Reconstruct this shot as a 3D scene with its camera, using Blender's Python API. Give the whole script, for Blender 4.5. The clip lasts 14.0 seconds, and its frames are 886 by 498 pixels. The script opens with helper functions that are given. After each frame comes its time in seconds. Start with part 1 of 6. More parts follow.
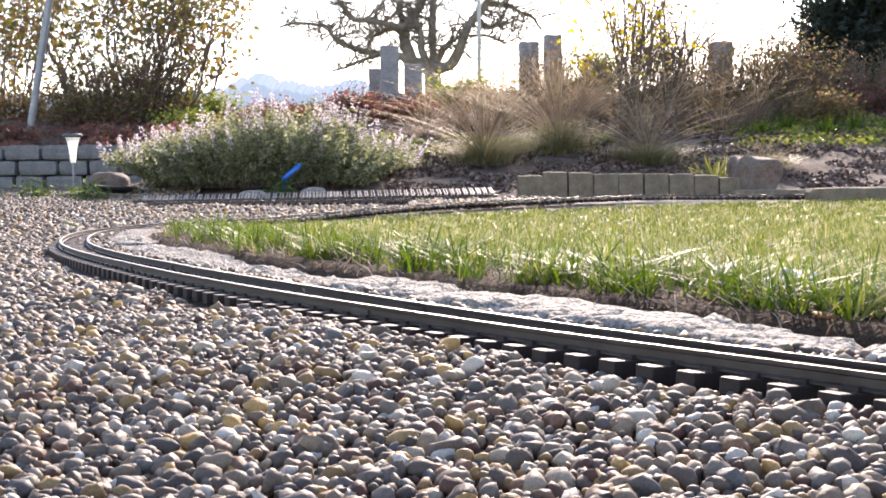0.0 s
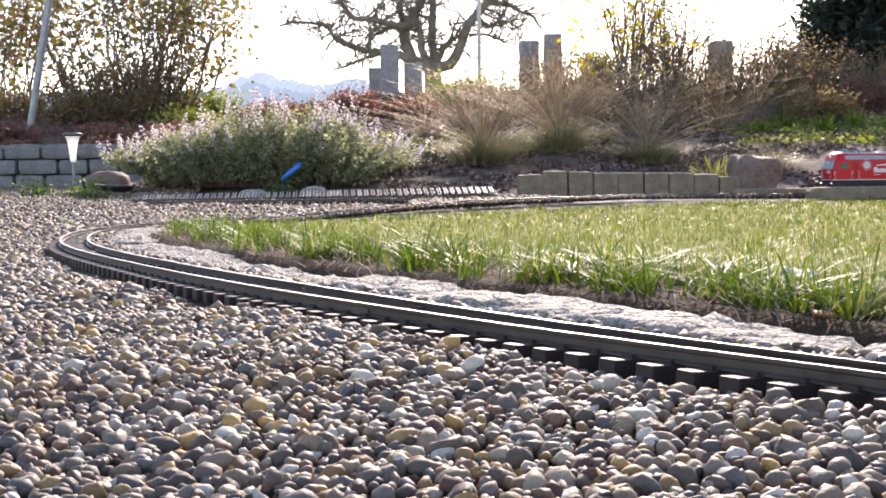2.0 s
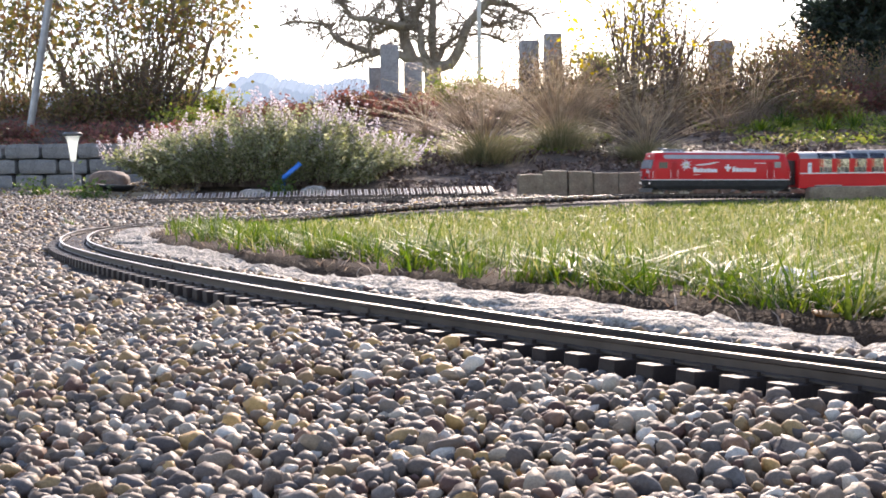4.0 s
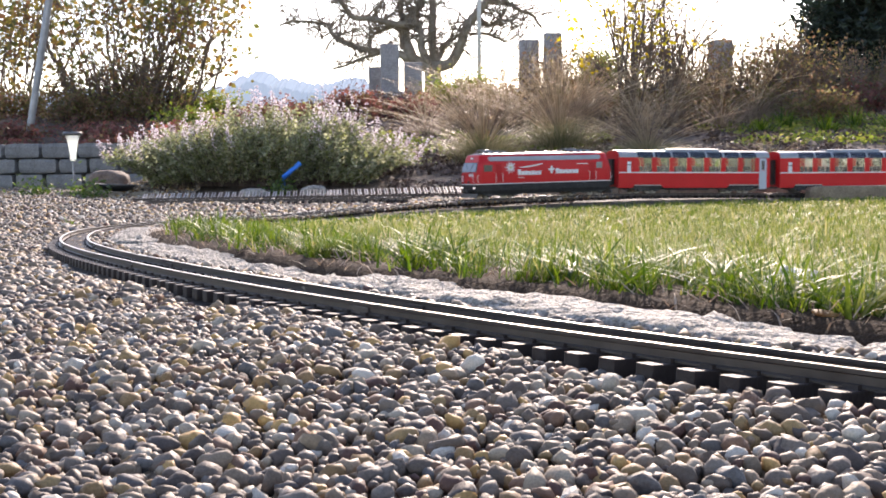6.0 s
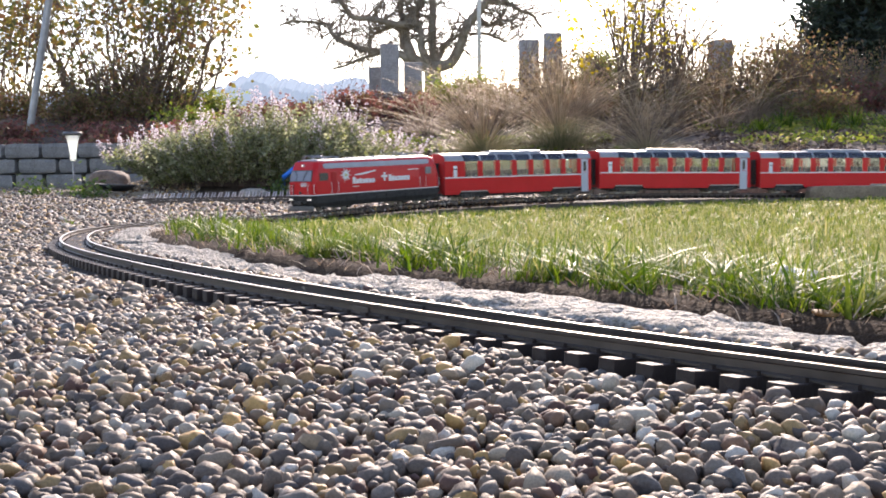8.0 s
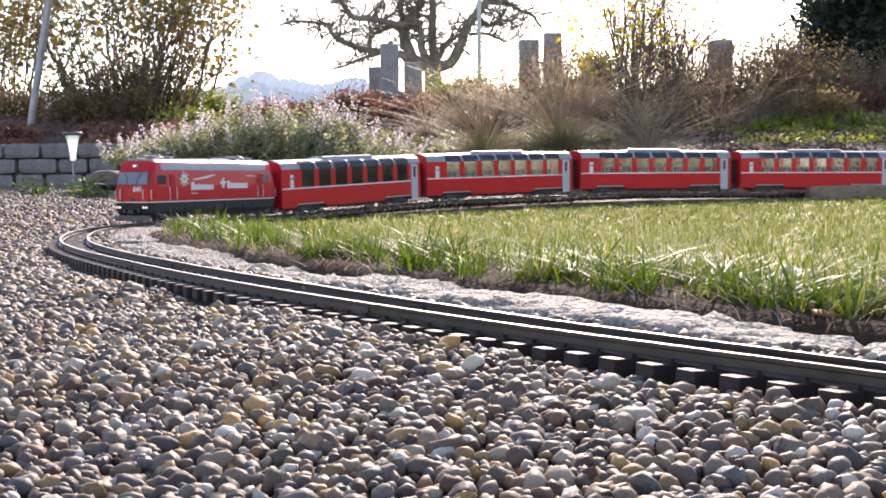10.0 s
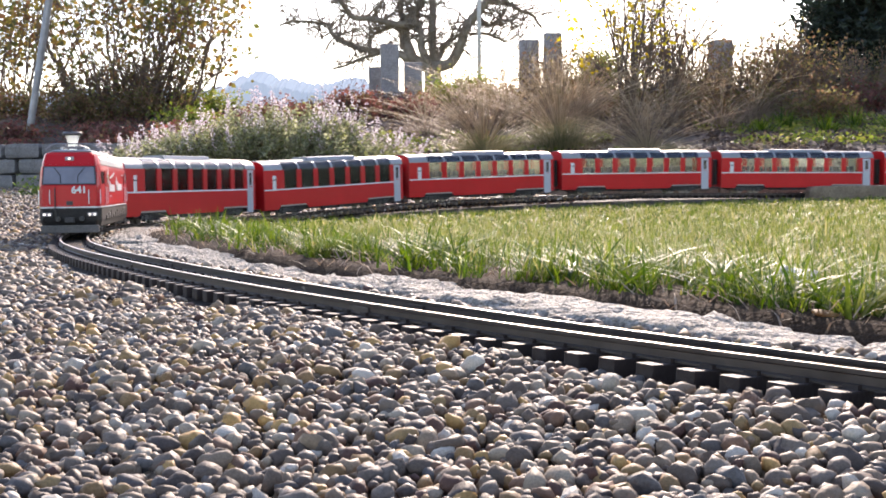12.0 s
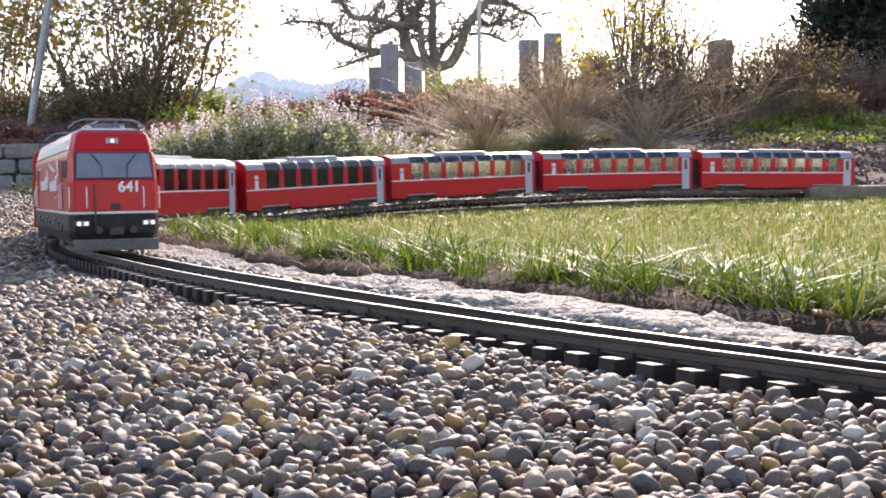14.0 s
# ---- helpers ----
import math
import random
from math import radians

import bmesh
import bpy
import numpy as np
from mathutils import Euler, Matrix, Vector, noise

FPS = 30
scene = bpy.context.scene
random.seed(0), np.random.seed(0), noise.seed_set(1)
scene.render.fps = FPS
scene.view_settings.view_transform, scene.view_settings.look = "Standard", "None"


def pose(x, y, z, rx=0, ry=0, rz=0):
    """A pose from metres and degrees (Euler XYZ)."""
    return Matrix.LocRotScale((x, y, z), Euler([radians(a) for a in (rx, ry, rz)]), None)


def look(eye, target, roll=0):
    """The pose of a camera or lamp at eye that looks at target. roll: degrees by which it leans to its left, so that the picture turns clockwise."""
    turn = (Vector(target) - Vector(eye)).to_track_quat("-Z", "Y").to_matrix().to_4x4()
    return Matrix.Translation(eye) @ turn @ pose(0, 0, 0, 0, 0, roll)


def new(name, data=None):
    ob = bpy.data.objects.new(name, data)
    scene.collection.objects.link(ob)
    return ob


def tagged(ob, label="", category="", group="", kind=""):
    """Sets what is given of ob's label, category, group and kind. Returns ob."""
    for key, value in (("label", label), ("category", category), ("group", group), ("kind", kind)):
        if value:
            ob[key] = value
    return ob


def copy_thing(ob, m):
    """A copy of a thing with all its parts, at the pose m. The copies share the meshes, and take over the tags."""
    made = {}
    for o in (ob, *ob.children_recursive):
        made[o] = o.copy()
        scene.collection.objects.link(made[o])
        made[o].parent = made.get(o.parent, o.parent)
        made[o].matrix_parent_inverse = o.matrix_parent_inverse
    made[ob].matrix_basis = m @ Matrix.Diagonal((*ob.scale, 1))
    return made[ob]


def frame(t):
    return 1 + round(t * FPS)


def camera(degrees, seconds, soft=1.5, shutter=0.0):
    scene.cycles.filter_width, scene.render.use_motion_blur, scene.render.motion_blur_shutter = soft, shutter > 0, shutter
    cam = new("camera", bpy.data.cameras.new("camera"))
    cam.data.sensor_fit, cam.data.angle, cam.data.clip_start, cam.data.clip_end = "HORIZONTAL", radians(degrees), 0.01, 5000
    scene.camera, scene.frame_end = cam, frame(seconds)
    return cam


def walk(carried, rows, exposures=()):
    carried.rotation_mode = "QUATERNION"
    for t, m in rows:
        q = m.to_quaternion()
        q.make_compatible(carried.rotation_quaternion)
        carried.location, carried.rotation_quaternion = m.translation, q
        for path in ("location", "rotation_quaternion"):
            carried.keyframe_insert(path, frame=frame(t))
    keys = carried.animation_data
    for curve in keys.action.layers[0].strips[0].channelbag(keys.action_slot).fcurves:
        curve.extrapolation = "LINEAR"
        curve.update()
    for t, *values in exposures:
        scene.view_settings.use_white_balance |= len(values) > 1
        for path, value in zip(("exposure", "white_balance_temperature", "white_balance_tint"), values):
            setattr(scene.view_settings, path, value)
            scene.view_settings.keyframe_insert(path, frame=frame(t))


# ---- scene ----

# ---------------------------------------------------------------- camera
cam = camera(40.33, 14.0, soft=1.75, shutter=0.5)
EYE = (0.0, 0.0, 0.0852)


def eye_pose(tilt):
    return look(EYE, (0.0, math.cos(tilt), EYE[2] - math.sin(tilt)), -0.54)


walk(cam, [(0.0, eye_pose(0.0625)), (0.6, eye_pose(0.0625)), (0.9, eye_pose(0.0633)), (3.2, eye_pose(0.0633)),
           (5.0, eye_pose(0.0640)), (14.0, eye_pose(0.0640))],
     exposures=[(0.0, 1.57, 6850, 22), (0.8, 1.54, 6850, 22), (3.0, 1.47, 6850, 22), (6.0, 1.41, 6850, 22), (14.0, 1.38, 6850, 22)])

# ---------------------------------------------------------------- light
SUN_AZ, SUN_EL = 9.0, 26.0
world = bpy.data.worlds.new("world")
scene.world = world
world.use_nodes = True
sky = world.node_tree.nodes.new("ShaderNodeTexSky")
sky.sky_type = "NISHITA"
sky.sun_disc = False
sky.sun_elevation, sky.sun_rotation = radians(SUN_EL), radians(SUN_AZ)
sky.dust_density = 0.4
sky.air_density = 1.0
background = world.node_tree.nodes["Background"]
background.inputs["Strength"].default_value = 0.15
world.node_tree.links.new(sky.outputs["Color"], background.inputs["Color"])
sun = new("sun", bpy.data.lights.new("sun", "SUN"))
sun.data.energy, sun.data.angle, sun.data.color = 3.6, radians(0.6), (1.0, 0.90, 0.76)
SUN_WAY = Vector((math.sin(radians(SUN_AZ)) * math.cos(radians(SUN_EL)), math.cos(radians(SUN_AZ)) * math.cos(radians(SUN_EL)), math.sin(radians(SUN_EL))))
sun.matrix_world = look(SUN_WAY * 40, (0, 0, 0))


# ---------------------------------------------------------------- materials
def material(name, colors, scale=20.0, detail=6.0, rough=0.6, metal=0.0, bump=0.0, bump_scale=None, by="noise", translucent=0.0,
             spec=0.5, stretch=(1, 1, 1), fleck=0.0, rough_var=0.0, coat=0.0):
    """colors: stops of a ramp, read by noise, by island or by object; bump in metres."""
    m = bpy.data.materials.new(name)
    m.use_nodes = True
    n, l = m.node_tree.nodes, m.node_tree.links
    b = n["Principled BSDF"]
    b.inputs["Roughness"].default_value = rough
    b.inputs["Metallic"].default_value = metal
    b.inputs["Specular IOR Level"].default_value = spec
    b.inputs["Coat Weight"].default_value = coat
    tc = n.new("ShaderNodeTexCoord")
    mp = n.new("ShaderNodeMapping")
    mp.inputs["Scale"].default_value = stretch
    l.new(tc.outputs["Object"], mp.inputs["Vector"])
    no = n.new("ShaderNodeTexNoise")
    no.inputs["Scale"].default_value, no.inputs["Detail"].default_value = scale, detail
    no.inputs["Roughness"].default_value = 0.62
    l.new(mp.outputs["Vector"], no.inputs["Vector"])
    ramp = n.new("ShaderNodeValToRGB")
    els = ramp.color_ramp.elements
    lo, hi = (0.3, 0.7) if by == "noise" else (0.0, 1.0)
    for i, c in enumerate(colors):
        at = lo + (hi - lo) * i / max(1, len(colors) - 1)
        e = els[i] if i < 2 else els.new(at)
        e.position, e.color = at, (*c, 1)
    if len(colors) == 1:
        els[1].color = (*colors[0], 1)
    if by != "noise":
        ramp.color_ramp.interpolation = "CONSTANT"
    col = ramp.outputs["Color"]
    if by == "noise":
        l.new(no.outputs["Fac"], ramp.inputs["Fac"])
    else:
        src = n.new("ShaderNodeNewGeometry").outputs["Random Per Island"] if by == "island" else n.new("ShaderNodeObjectInfo").outputs["Random"]
        l.new(src, ramp.inputs["Fac"])
        mul = n.new("ShaderNodeMix")
        mul.data_type, mul.blend_type = "RGBA", "MULTIPLY"
        mul.inputs[0].default_value = 0.55
        grey = n.new("ShaderNodeMapRange")
        grey.inputs["From Min"].default_value, grey.inputs["From Max"].default_value = 0.3, 0.7
        grey.inputs["To Min"].default_value, grey.inputs["To Max"].default_value = 0.55, 1.15
        l.new(no.outputs["Fac"], grey.inputs["Value"])
        l.new(col, mul.inputs[6])
        l.new(grey.outputs["Result"], mul.inputs[7])
        col = mul.outputs[2]
    if fleck:
        vo = n.new("ShaderNodeTexNoise")
        vo.inputs["Scale"].default_value, vo.inputs["Detail"].default_value = scale * 9, 3
        l.new(mp.outputs["Vector"], vo.inputs["Vector"])
        r2 = n.new("ShaderNodeMapRange")
        r2.inputs["From Min"].default_value, r2.inputs["From Max"].default_value = 0.35, 0.65
        r2.inputs["To Min"].default_value, r2.inputs["To Max"].default_value = 1 - fleck, 1 + fleck
        l.new(vo.outputs["Fac"], r2.inputs["Value"])
        mu = n.new("ShaderNodeMix")
        mu.data_type, mu.blend_type = "RGBA", "MULTIPLY"
        mu.inputs[0].default_value = 1.0
        l.new(col, mu.inputs[6])
        l.new(r2.outputs["Result"], mu.inputs[7])
        col = mu.outputs[2]
    l.new(col, b.inputs["Base Color"])
    if rough_var:
        rr = n.new("ShaderNodeMapRange")
        rr.inputs["To Min"].default_value, rr.inputs["To Max"].default_value = max(0.03, rough - rough_var), min(1, rough + rough_var)
        l.new(no.outputs["Fac"], rr.inputs["Value"])
        l.new(rr.outputs["Result"], b.inputs["Roughness"])
    if bump:
        nb = n.new("ShaderNodeTexNoise")
        nb.inputs["Scale"].default_value, nb.inputs["Detail"].default_value = bump_scale or scale * 3, 5
        l.new(mp.outputs["Vector"], nb.inputs["Vector"])
        bp = n.new("ShaderNodeBump")
        bp.inputs["Distance"].default_value, bp.inputs["Strength"].default_value = bump, 0.8
        l.new(nb.outputs["Fac"], bp.inputs["Height"])
        l.new(bp.outputs["Normal"], b.inputs["Normal"])
    if translucent:
        tr = n.new("ShaderNodeBsdfTranslucent")
        hs = n.new("ShaderNodeHueSaturation")
        hs.inputs["Saturation"].default_value, hs.inputs["Value"].default_value = 1.15, 1.7
        l.new(col, hs.inputs["Color"])
        l.new(hs.outputs["Color"], tr.inputs["Color"])
        mx = n.new("ShaderNodeMixShader")
        mx.inputs[0].default_value = translucent
        l.new(b.outputs["BSDF"], mx.inputs[1])
        l.new(tr.outputs["BSDF"], mx.inputs[2])
        l.new(mx.outputs[0], n["Material Output"].inputs["Surface"])
    return m


def glass_material(name, tint, clear):
    m = bpy.data.materials.new(name)
    m.use_nodes = True
    n, l = m.node_tree.nodes, m.node_tree.links
    n.remove(n["Principled BSDF"])
    t = n.new("ShaderNodeBsdfTransparent")
    t.inputs["Color"].default_value = (*[v * clear for v in tint], 1)
    g = n.new("ShaderNodeBsdfGlossy")
    g.inputs["Roughness"].default_value = 0.06
    f = n.new("ShaderNodeFresnel")
    f.inputs["IOR"].default_value = 1.5
    mx = n.new("ShaderNodeMixShader")
    l.new(f.outputs["Fac"], mx.inputs[0])
    l.new(t.outputs["BSDF"], mx.inputs[1])
    l.new(g.outputs["BSDF"], mx.inputs[2])
    l.new(mx.outputs[0], n["Material Output"].inputs["Surface"])
    return m


def glow_material(name, color, power):
    m = material(name, [color], rough=0.3)
    b = m.node_tree.nodes["Principled BSDF"]
    b.inputs["Emission Color"].default_value = (*color, 1)
    b.inputs["Emission Strength"].default_value = power
    return m


PEBBLES = [(0.105, 0.076, 0.056), (0.50, 0.44, 0.36), (0.165, 0.120, 0.083), (0.42, 0.25, 0.09), (0.118, 0.107, 0.100), (0.34, 0.27, 0.19), (0.075, 0.056, 0.046), (0.21, 0.155, 0.108), (0.125, 0.092, 0.070), (0.24, 0.145, 0.065),
           (0.135, 0.104, 0.083), (0.30, 0.235, 0.165), (0.090, 0.068, 0.056), (0.19, 0.105, 0.065), (0.15, 0.118, 0.094), (0.36, 0.30, 0.225),
           (0.115, 0.083, 0.061), (0.25, 0.18, 0.118), (0.095, 0.048, 0.035), (0.165, 0.132, 0.106), (0.28, 0.18, 0.080), (0.105, 0.090, 0.082), (0.19, 0.135, 0.092), (0.22, 0.165, 0.12)]
M_PEBBLE = material("pebble_heap", PEBBLES, 130, rough=0.62, spec=0.25, by="island", bump=0.0006, bump_scale=500, fleck=0.15, rough_var=0.15)
M_PEBBLE_ONE = material("pebble_single", PEBBLES, 130, rough=0.62, spec=0.25, by="object", bump=0.0006, bump_scale=500, fleck=0.15, rough_var=0.15)
M_GRIT = material("gravel_grit", [(0.035, 0.028, 0.023), (0.085, 0.07, 0.058), (0.15, 0.125, 0.10)], 90, rough=0.85, bump=0.006, bump_scale=160)
M_SOIL = material("garden_soil", [(0.045, 0.030, 0.022), (0.095, 0.063, 0.047), (0.14, 0.098, 0.07)], 9, rough=0.95, bump=0.02, bump_scale=38, fleck=0.35)
M_TURF = material("turf", [(0.030, 0.022, 0.013), (0.055, 0.042, 0.022), (0.075, 0.062, 0.030)], 30, rough=0.95, bump=0.01, bump_scale=120, fleck=0.4)
# darker than the soil of the bank: the grass's shade is in the colour
M_LAWNSOIL = material("lawn_soil", [(0.026, 0.015, 0.009), (0.046, 0.028, 0.017), (0.068, 0.043, 0.027)], 60, rough=0.95, spec=0.15, bump=0.006, bump_scale=240, fleck=0.4)
M_MEADOW = material("meadow", [(0.05, 0.07, 0.02), (0.09, 0.10, 0.035)], 0.4, rough=0.95, fleck=0.3)
M_GRANITE = material("pale_granite", [(0.17, 0.152, 0.125), (0.29, 0.263, 0.222), (0.40, 0.367, 0.315)], 40, rough=0.8, bump=0.02, bump_scale=150, fleck=0.5, rough_var=0.2)
M_WALLSTONE = material("wall_granite", [(0.11, 0.105, 0.10), (0.165, 0.158, 0.15), (0.21, 0.20, 0.19)], 14, rough=0.85, bump=0.004, bump_scale=70, fleck=0.2)
M_PILLAR = material("pillar_granite", [(0.19, 0.175, 0.17), (0.27, 0.25, 0.245), (0.33, 0.31, 0.30)], 11, rough=0.85, bump=0.004, bump_scale=60, fleck=0.2)
M_CONCRETE = material("weathered_concrete", [(0.125, 0.092, 0.058), (0.185, 0.142, 0.095), (0.24, 0.19, 0.13)], 18, rough=0.9, bump=0.002, bump_scale=130, fleck=0.2)
M_ROCK = material("brown_rock", [(0.10, 0.065, 0.045), (0.17, 0.12, 0.09), (0.15, 0.14, 0.14)], 12, rough=0.8, bump=0.006, bump_scale=50, fleck=0.2)
M_RAIL = material("brass_rail_tarnished", [(0.058, 0.046, 0.040), (0.105, 0.086, 0.074)], 40, rough=0.5, metal=0.55, rough_var=0.12)
M_RAILTOP = material("brass_rail_polished", [(0.66, 0.60, 0.54), (0.78, 0.72, 0.65)], 60, rough=0.4, metal=1.0, stretch=(1, 1, 1), rough_var=0.1)
M_TIE = material("dark_plastic_sleeper", [(0.030, 0.021, 0.018), (0.058, 0.043, 0.037)], 60, rough=0.6, spec=0.3, by="object", bump=0.0008, bump_scale=300, rough_var=0.12)
M_TIES = material("dark_plastic_sleepers", [(0.030, 0.021, 0.018), (0.058, 0.043, 0.037)], 60, rough=0.6, spec=0.3, by="island", rough_var=0.12)
# worn sleepers, paler grey than the rest to carry their sun glints
M_GLINT_TIE = material("sun_bleached_plastic", [(0.12, 0.11, 0.108), (0.24, 0.225, 0.22), (0.17, 0.16, 0.155)], 60, rough=0.38, by="object", rough_var=0.1)
M_RED = material("red_lacquer", [(0.45, 0.005, 0.009), (0.53, 0.008, 0.012)], 14, rough=0.33, coat=0.1, rough_var=0.06, spec=0.22)
M_REDDARK = material("red_lacquer_end", [(0.36, 0.006, 0.010), (0.42, 0.008, 0.012)], 14, rough=0.35, rough_var=0.06, spec=0.22)
M_SILVER = material("silver_roof_paint", [(0.22, 0.225, 0.235), (0.30, 0.305, 0.315)], 22, rough=0.42, metal=0.25, rough_var=0.08)
M_WHITE = material("white_trim", [(0.60, 0.60, 0.60), (0.68, 0.68, 0.67)], 30, rough=0.4)
M_SKIRT = material("dark_grey_underframe", [(0.016, 0.015, 0.015), (0.032, 0.030, 0.028)], 40, rough=0.55, fleck=0.2, spec=0.2)
M_BLACK = material("black_plastic", [(0.012, 0.012, 0.013), (0.025, 0.025, 0.027)], 60, rough=0.45)
M_WHEEL = material("wheel_steel", [(0.22, 0.21, 0.20), (0.36, 0.35, 0.34)], 60, rough=0.35, metal=0.9)
M_GLASS = glass_material("coach_glass", (0.93, 0.97, 0.97), 0.97)
M_SHADE = glass_material("tinted_roof_glass", (0.55, 0.60, 0.68), 0.9)
M_CABGLASS = glass_material("cab_glass", (0.45, 0.48, 0.52), 0.7)
M_SEAT = material("seat_cloth", [(0.05, 0.05, 0.075), (0.11, 0.10, 0.12)], 80, rough=0.8)
M_INSIDE = material("coach_lining", [(0.30, 0.28, 0.26), (0.38, 0.36, 0.33)], 30, rough=0.7)
M_LAMPGLOW = glow_material("headlight_glow", (1.0, 0.88, 0.76), 0.55)
# dark greens of fresh blades, with the shade of the front clumps mixed in
M_GRASS = material("lawn_blades", [(0.050, 0.088, 0.013), (0.080, 0.130, 0.019), (0.12, 0.165, 0.028), (0.035, 0.065, 0.011), (0.15, 0.19, 0.036), (0.060, 0.10, 0.015)], 40, rough=0.5, by="island", translucent=0.42, spec=0.26)
M_GRASSPALE = material("lawn_blades_pale", [(0.15, 0.185, 0.035), (0.22, 0.235, 0.065), (0.30, 0.28, 0.10), (0.10, 0.135, 0.025), (0.38, 0.34, 0.18), (0.13, 0.165, 0.03)], 40, rough=0.45, by="island", translucent=0.42, spec=0.28)
M_DRY = material("dry_grass_blades", [(0.33, 0.26, 0.18), (0.43, 0.35, 0.25), (0.25, 0.20, 0.13), (0.54, 0.46, 0.35)], 40, rough=0.5, by="island", translucent=0.45)
M_TUFT = material("tuft_green_blades", [(0.16, 0.15, 0.08), (0.23, 0.205, 0.12), (0.30, 0.26, 0.16), (0.14, 0.14, 0.065), (0.37, 0.32, 0.22)], 40, rough=0.5, by="island", translucent=0.4)
M_HAZE = material("brown_dead_stems", [(0.19, 0.14, 0.105), (0.27, 0.20, 0.155), (0.35, 0.275, 0.21), (0.15, 0.12, 0.08)], 40, rough=0.7, by="island", translucent=0.3)
M_CATLEAF = material("catmint_leaves", [(0.20, 0.215, 0.115), (0.29, 0.30, 0.18), (0.22, 0.235, 0.10), (0.35, 0.35, 0.23), (0.14, 0.145, 0.075)], 60, rough=0.6, by="island", translucent=0.5)
M_LILAC = material("lilac_blossom", [(0.44, 0.37, 0.41), (0.58, 0.53, 0.54), (0.50, 0.44, 0.47), (0.64, 0.60, 0.60), (0.36, 0.33, 0.30)], 60, rough=0.7, by="island", translucent=0.5)
M_AUTUMN = material("autumn_leaves", [(0.14, 0.125, 0.04), (0.22, 0.18, 0.055), (0.10, 0.11, 0.035), (0.26, 0.18, 0.06), (0.16, 0.09, 0.045), (0.09, 0.085, 0.035)], 60, rough=0.5, by="island", translucent=0.5)
M_YELLOW = material("yellow_leaves", [(0.45, 0.34, 0.04), (0.52, 0.42, 0.07), (0.34, 0.29, 0.05), (0.22, 0.21, 0.04)], 60, rough=0.5, by="island", translucent=0.6)
M_BRONZE = material("bronze_leaves", [(0.15, 0.095, 0.06), (0.22, 0.14, 0.085), (0.12, 0.11, 0.045), (0.18, 0.155, 0.065), (0.28, 0.19, 0.10)], 60, rough=0.6, by="island", translucent=0.5)
M_WINE = material("wine_red_leaves", [(0.14, 0.065, 0.055), (0.20, 0.085, 0.07), (0.12, 0.085, 0.05), (0.11, 0.11, 0.04)], 60, rough=0.6, by="island", translucent=0.5)
M_LOWGREEN = material("ground_cover_leaves", [(0.12, 0.16, 0.035), (0.19, 0.22, 0.05), (0.25, 0.24, 0.08), (0.10, 0.12, 0.035)], 60, rough=0.5, by="island", translucent=0.55)
M_WEED = material("weed_leaves", [(0.060, 0.095, 0.025), (0.095, 0.135, 0.035), (0.13, 0.165, 0.05)], 60, rough=0.5, by="island", translucent=0.45)
M_NEEDLES = material("dark_needles", [(0.012, 0.022, 0.012), (0.022, 0.035, 0.016), (0.03, 0.045, 0.02)], 60, rough=0.6, by="island", translucent=0.12)
M_MULCH = material("bark_mulch", [(0.085, 0.052, 0.040), (0.15, 0.095, 0.072), (0.23, 0.165, 0.13), (0.11, 0.068, 0.05)], 60, rough=0.7, by="island", spec=0.4)
M_BARK = material("bark", [(0.16, 0.12, 0.09), (0.24, 0.19, 0.145), (0.31, 0.26, 0.20)], 6, rough=0.9, bump=0.02, bump_scale=20)
M_TWIG = material("twig_bark", [(0.11, 0.075, 0.055), (0.19, 0.135, 0.10)], 20, rough=0.85)
M_STEEL = material("galvanised_pipe", [(0.20, 0.20, 0.21), (0.30, 0.30, 0.31)], 20, rough=0.45, metal=0.6)
M_POLE = material("white_pole_paint", [(0.55, 0.54, 0.52), (0.66, 0.65, 0.62)], 8, rough=0.5)
M_BLUE = material("blue_plastic", [(0.012, 0.14, 0.55), (0.02, 0.19, 0.66)], 30, rough=0.35)
M_LAMPCUP = material("frosted_lamp_cup", [(0.80, 0.82, 0.78), (0.86, 0.87, 0.83)], 40, rough=0.35, translucent=0.6)
M_PALELEAF = material("bleached_leaf", [(0.36, 0.34, 0.31), (0.52, 0.50, 0.46)], 90, rough=0.6, bump=0.002, bump_scale=160, fleck=0.25)
M_BROWNLEAF = material("fallen_leaf", [(0.28, 0.13, 0.05), (0.38, 0.19, 0.07)], 60, rough=0.6, translucent=0.35)
# distance haze is put into a pale blue base colour and a faint glow
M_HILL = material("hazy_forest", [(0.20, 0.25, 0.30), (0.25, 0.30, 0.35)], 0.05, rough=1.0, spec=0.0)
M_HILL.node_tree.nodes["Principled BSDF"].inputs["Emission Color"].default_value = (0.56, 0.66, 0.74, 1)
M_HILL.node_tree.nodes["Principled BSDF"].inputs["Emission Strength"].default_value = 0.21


# ---------------------------------------------------------------- mesh helpers
def link_bm(name, bm, mat, parent=None, smooth=False):
    me = bpy.data.meshes.new(name)
    bm.normal_update()
    bm.to_mesh(me)
    bm.free()
    if smooth:
        me.polygons.foreach_set("use_smooth", [True] * len(me.polygons))
    for m in (mat if isinstance(mat, (list, tuple)) else [mat]):
        me.materials.append(m)
    ob = new(name, me)
    ob.parent = parent
    return ob


def part(name, bm, mat, parent, label="", smooth=False):
    ob = link_bm(name, bm, mat, parent, smooth)
    if label:
        tagged(ob, label)
    return ob


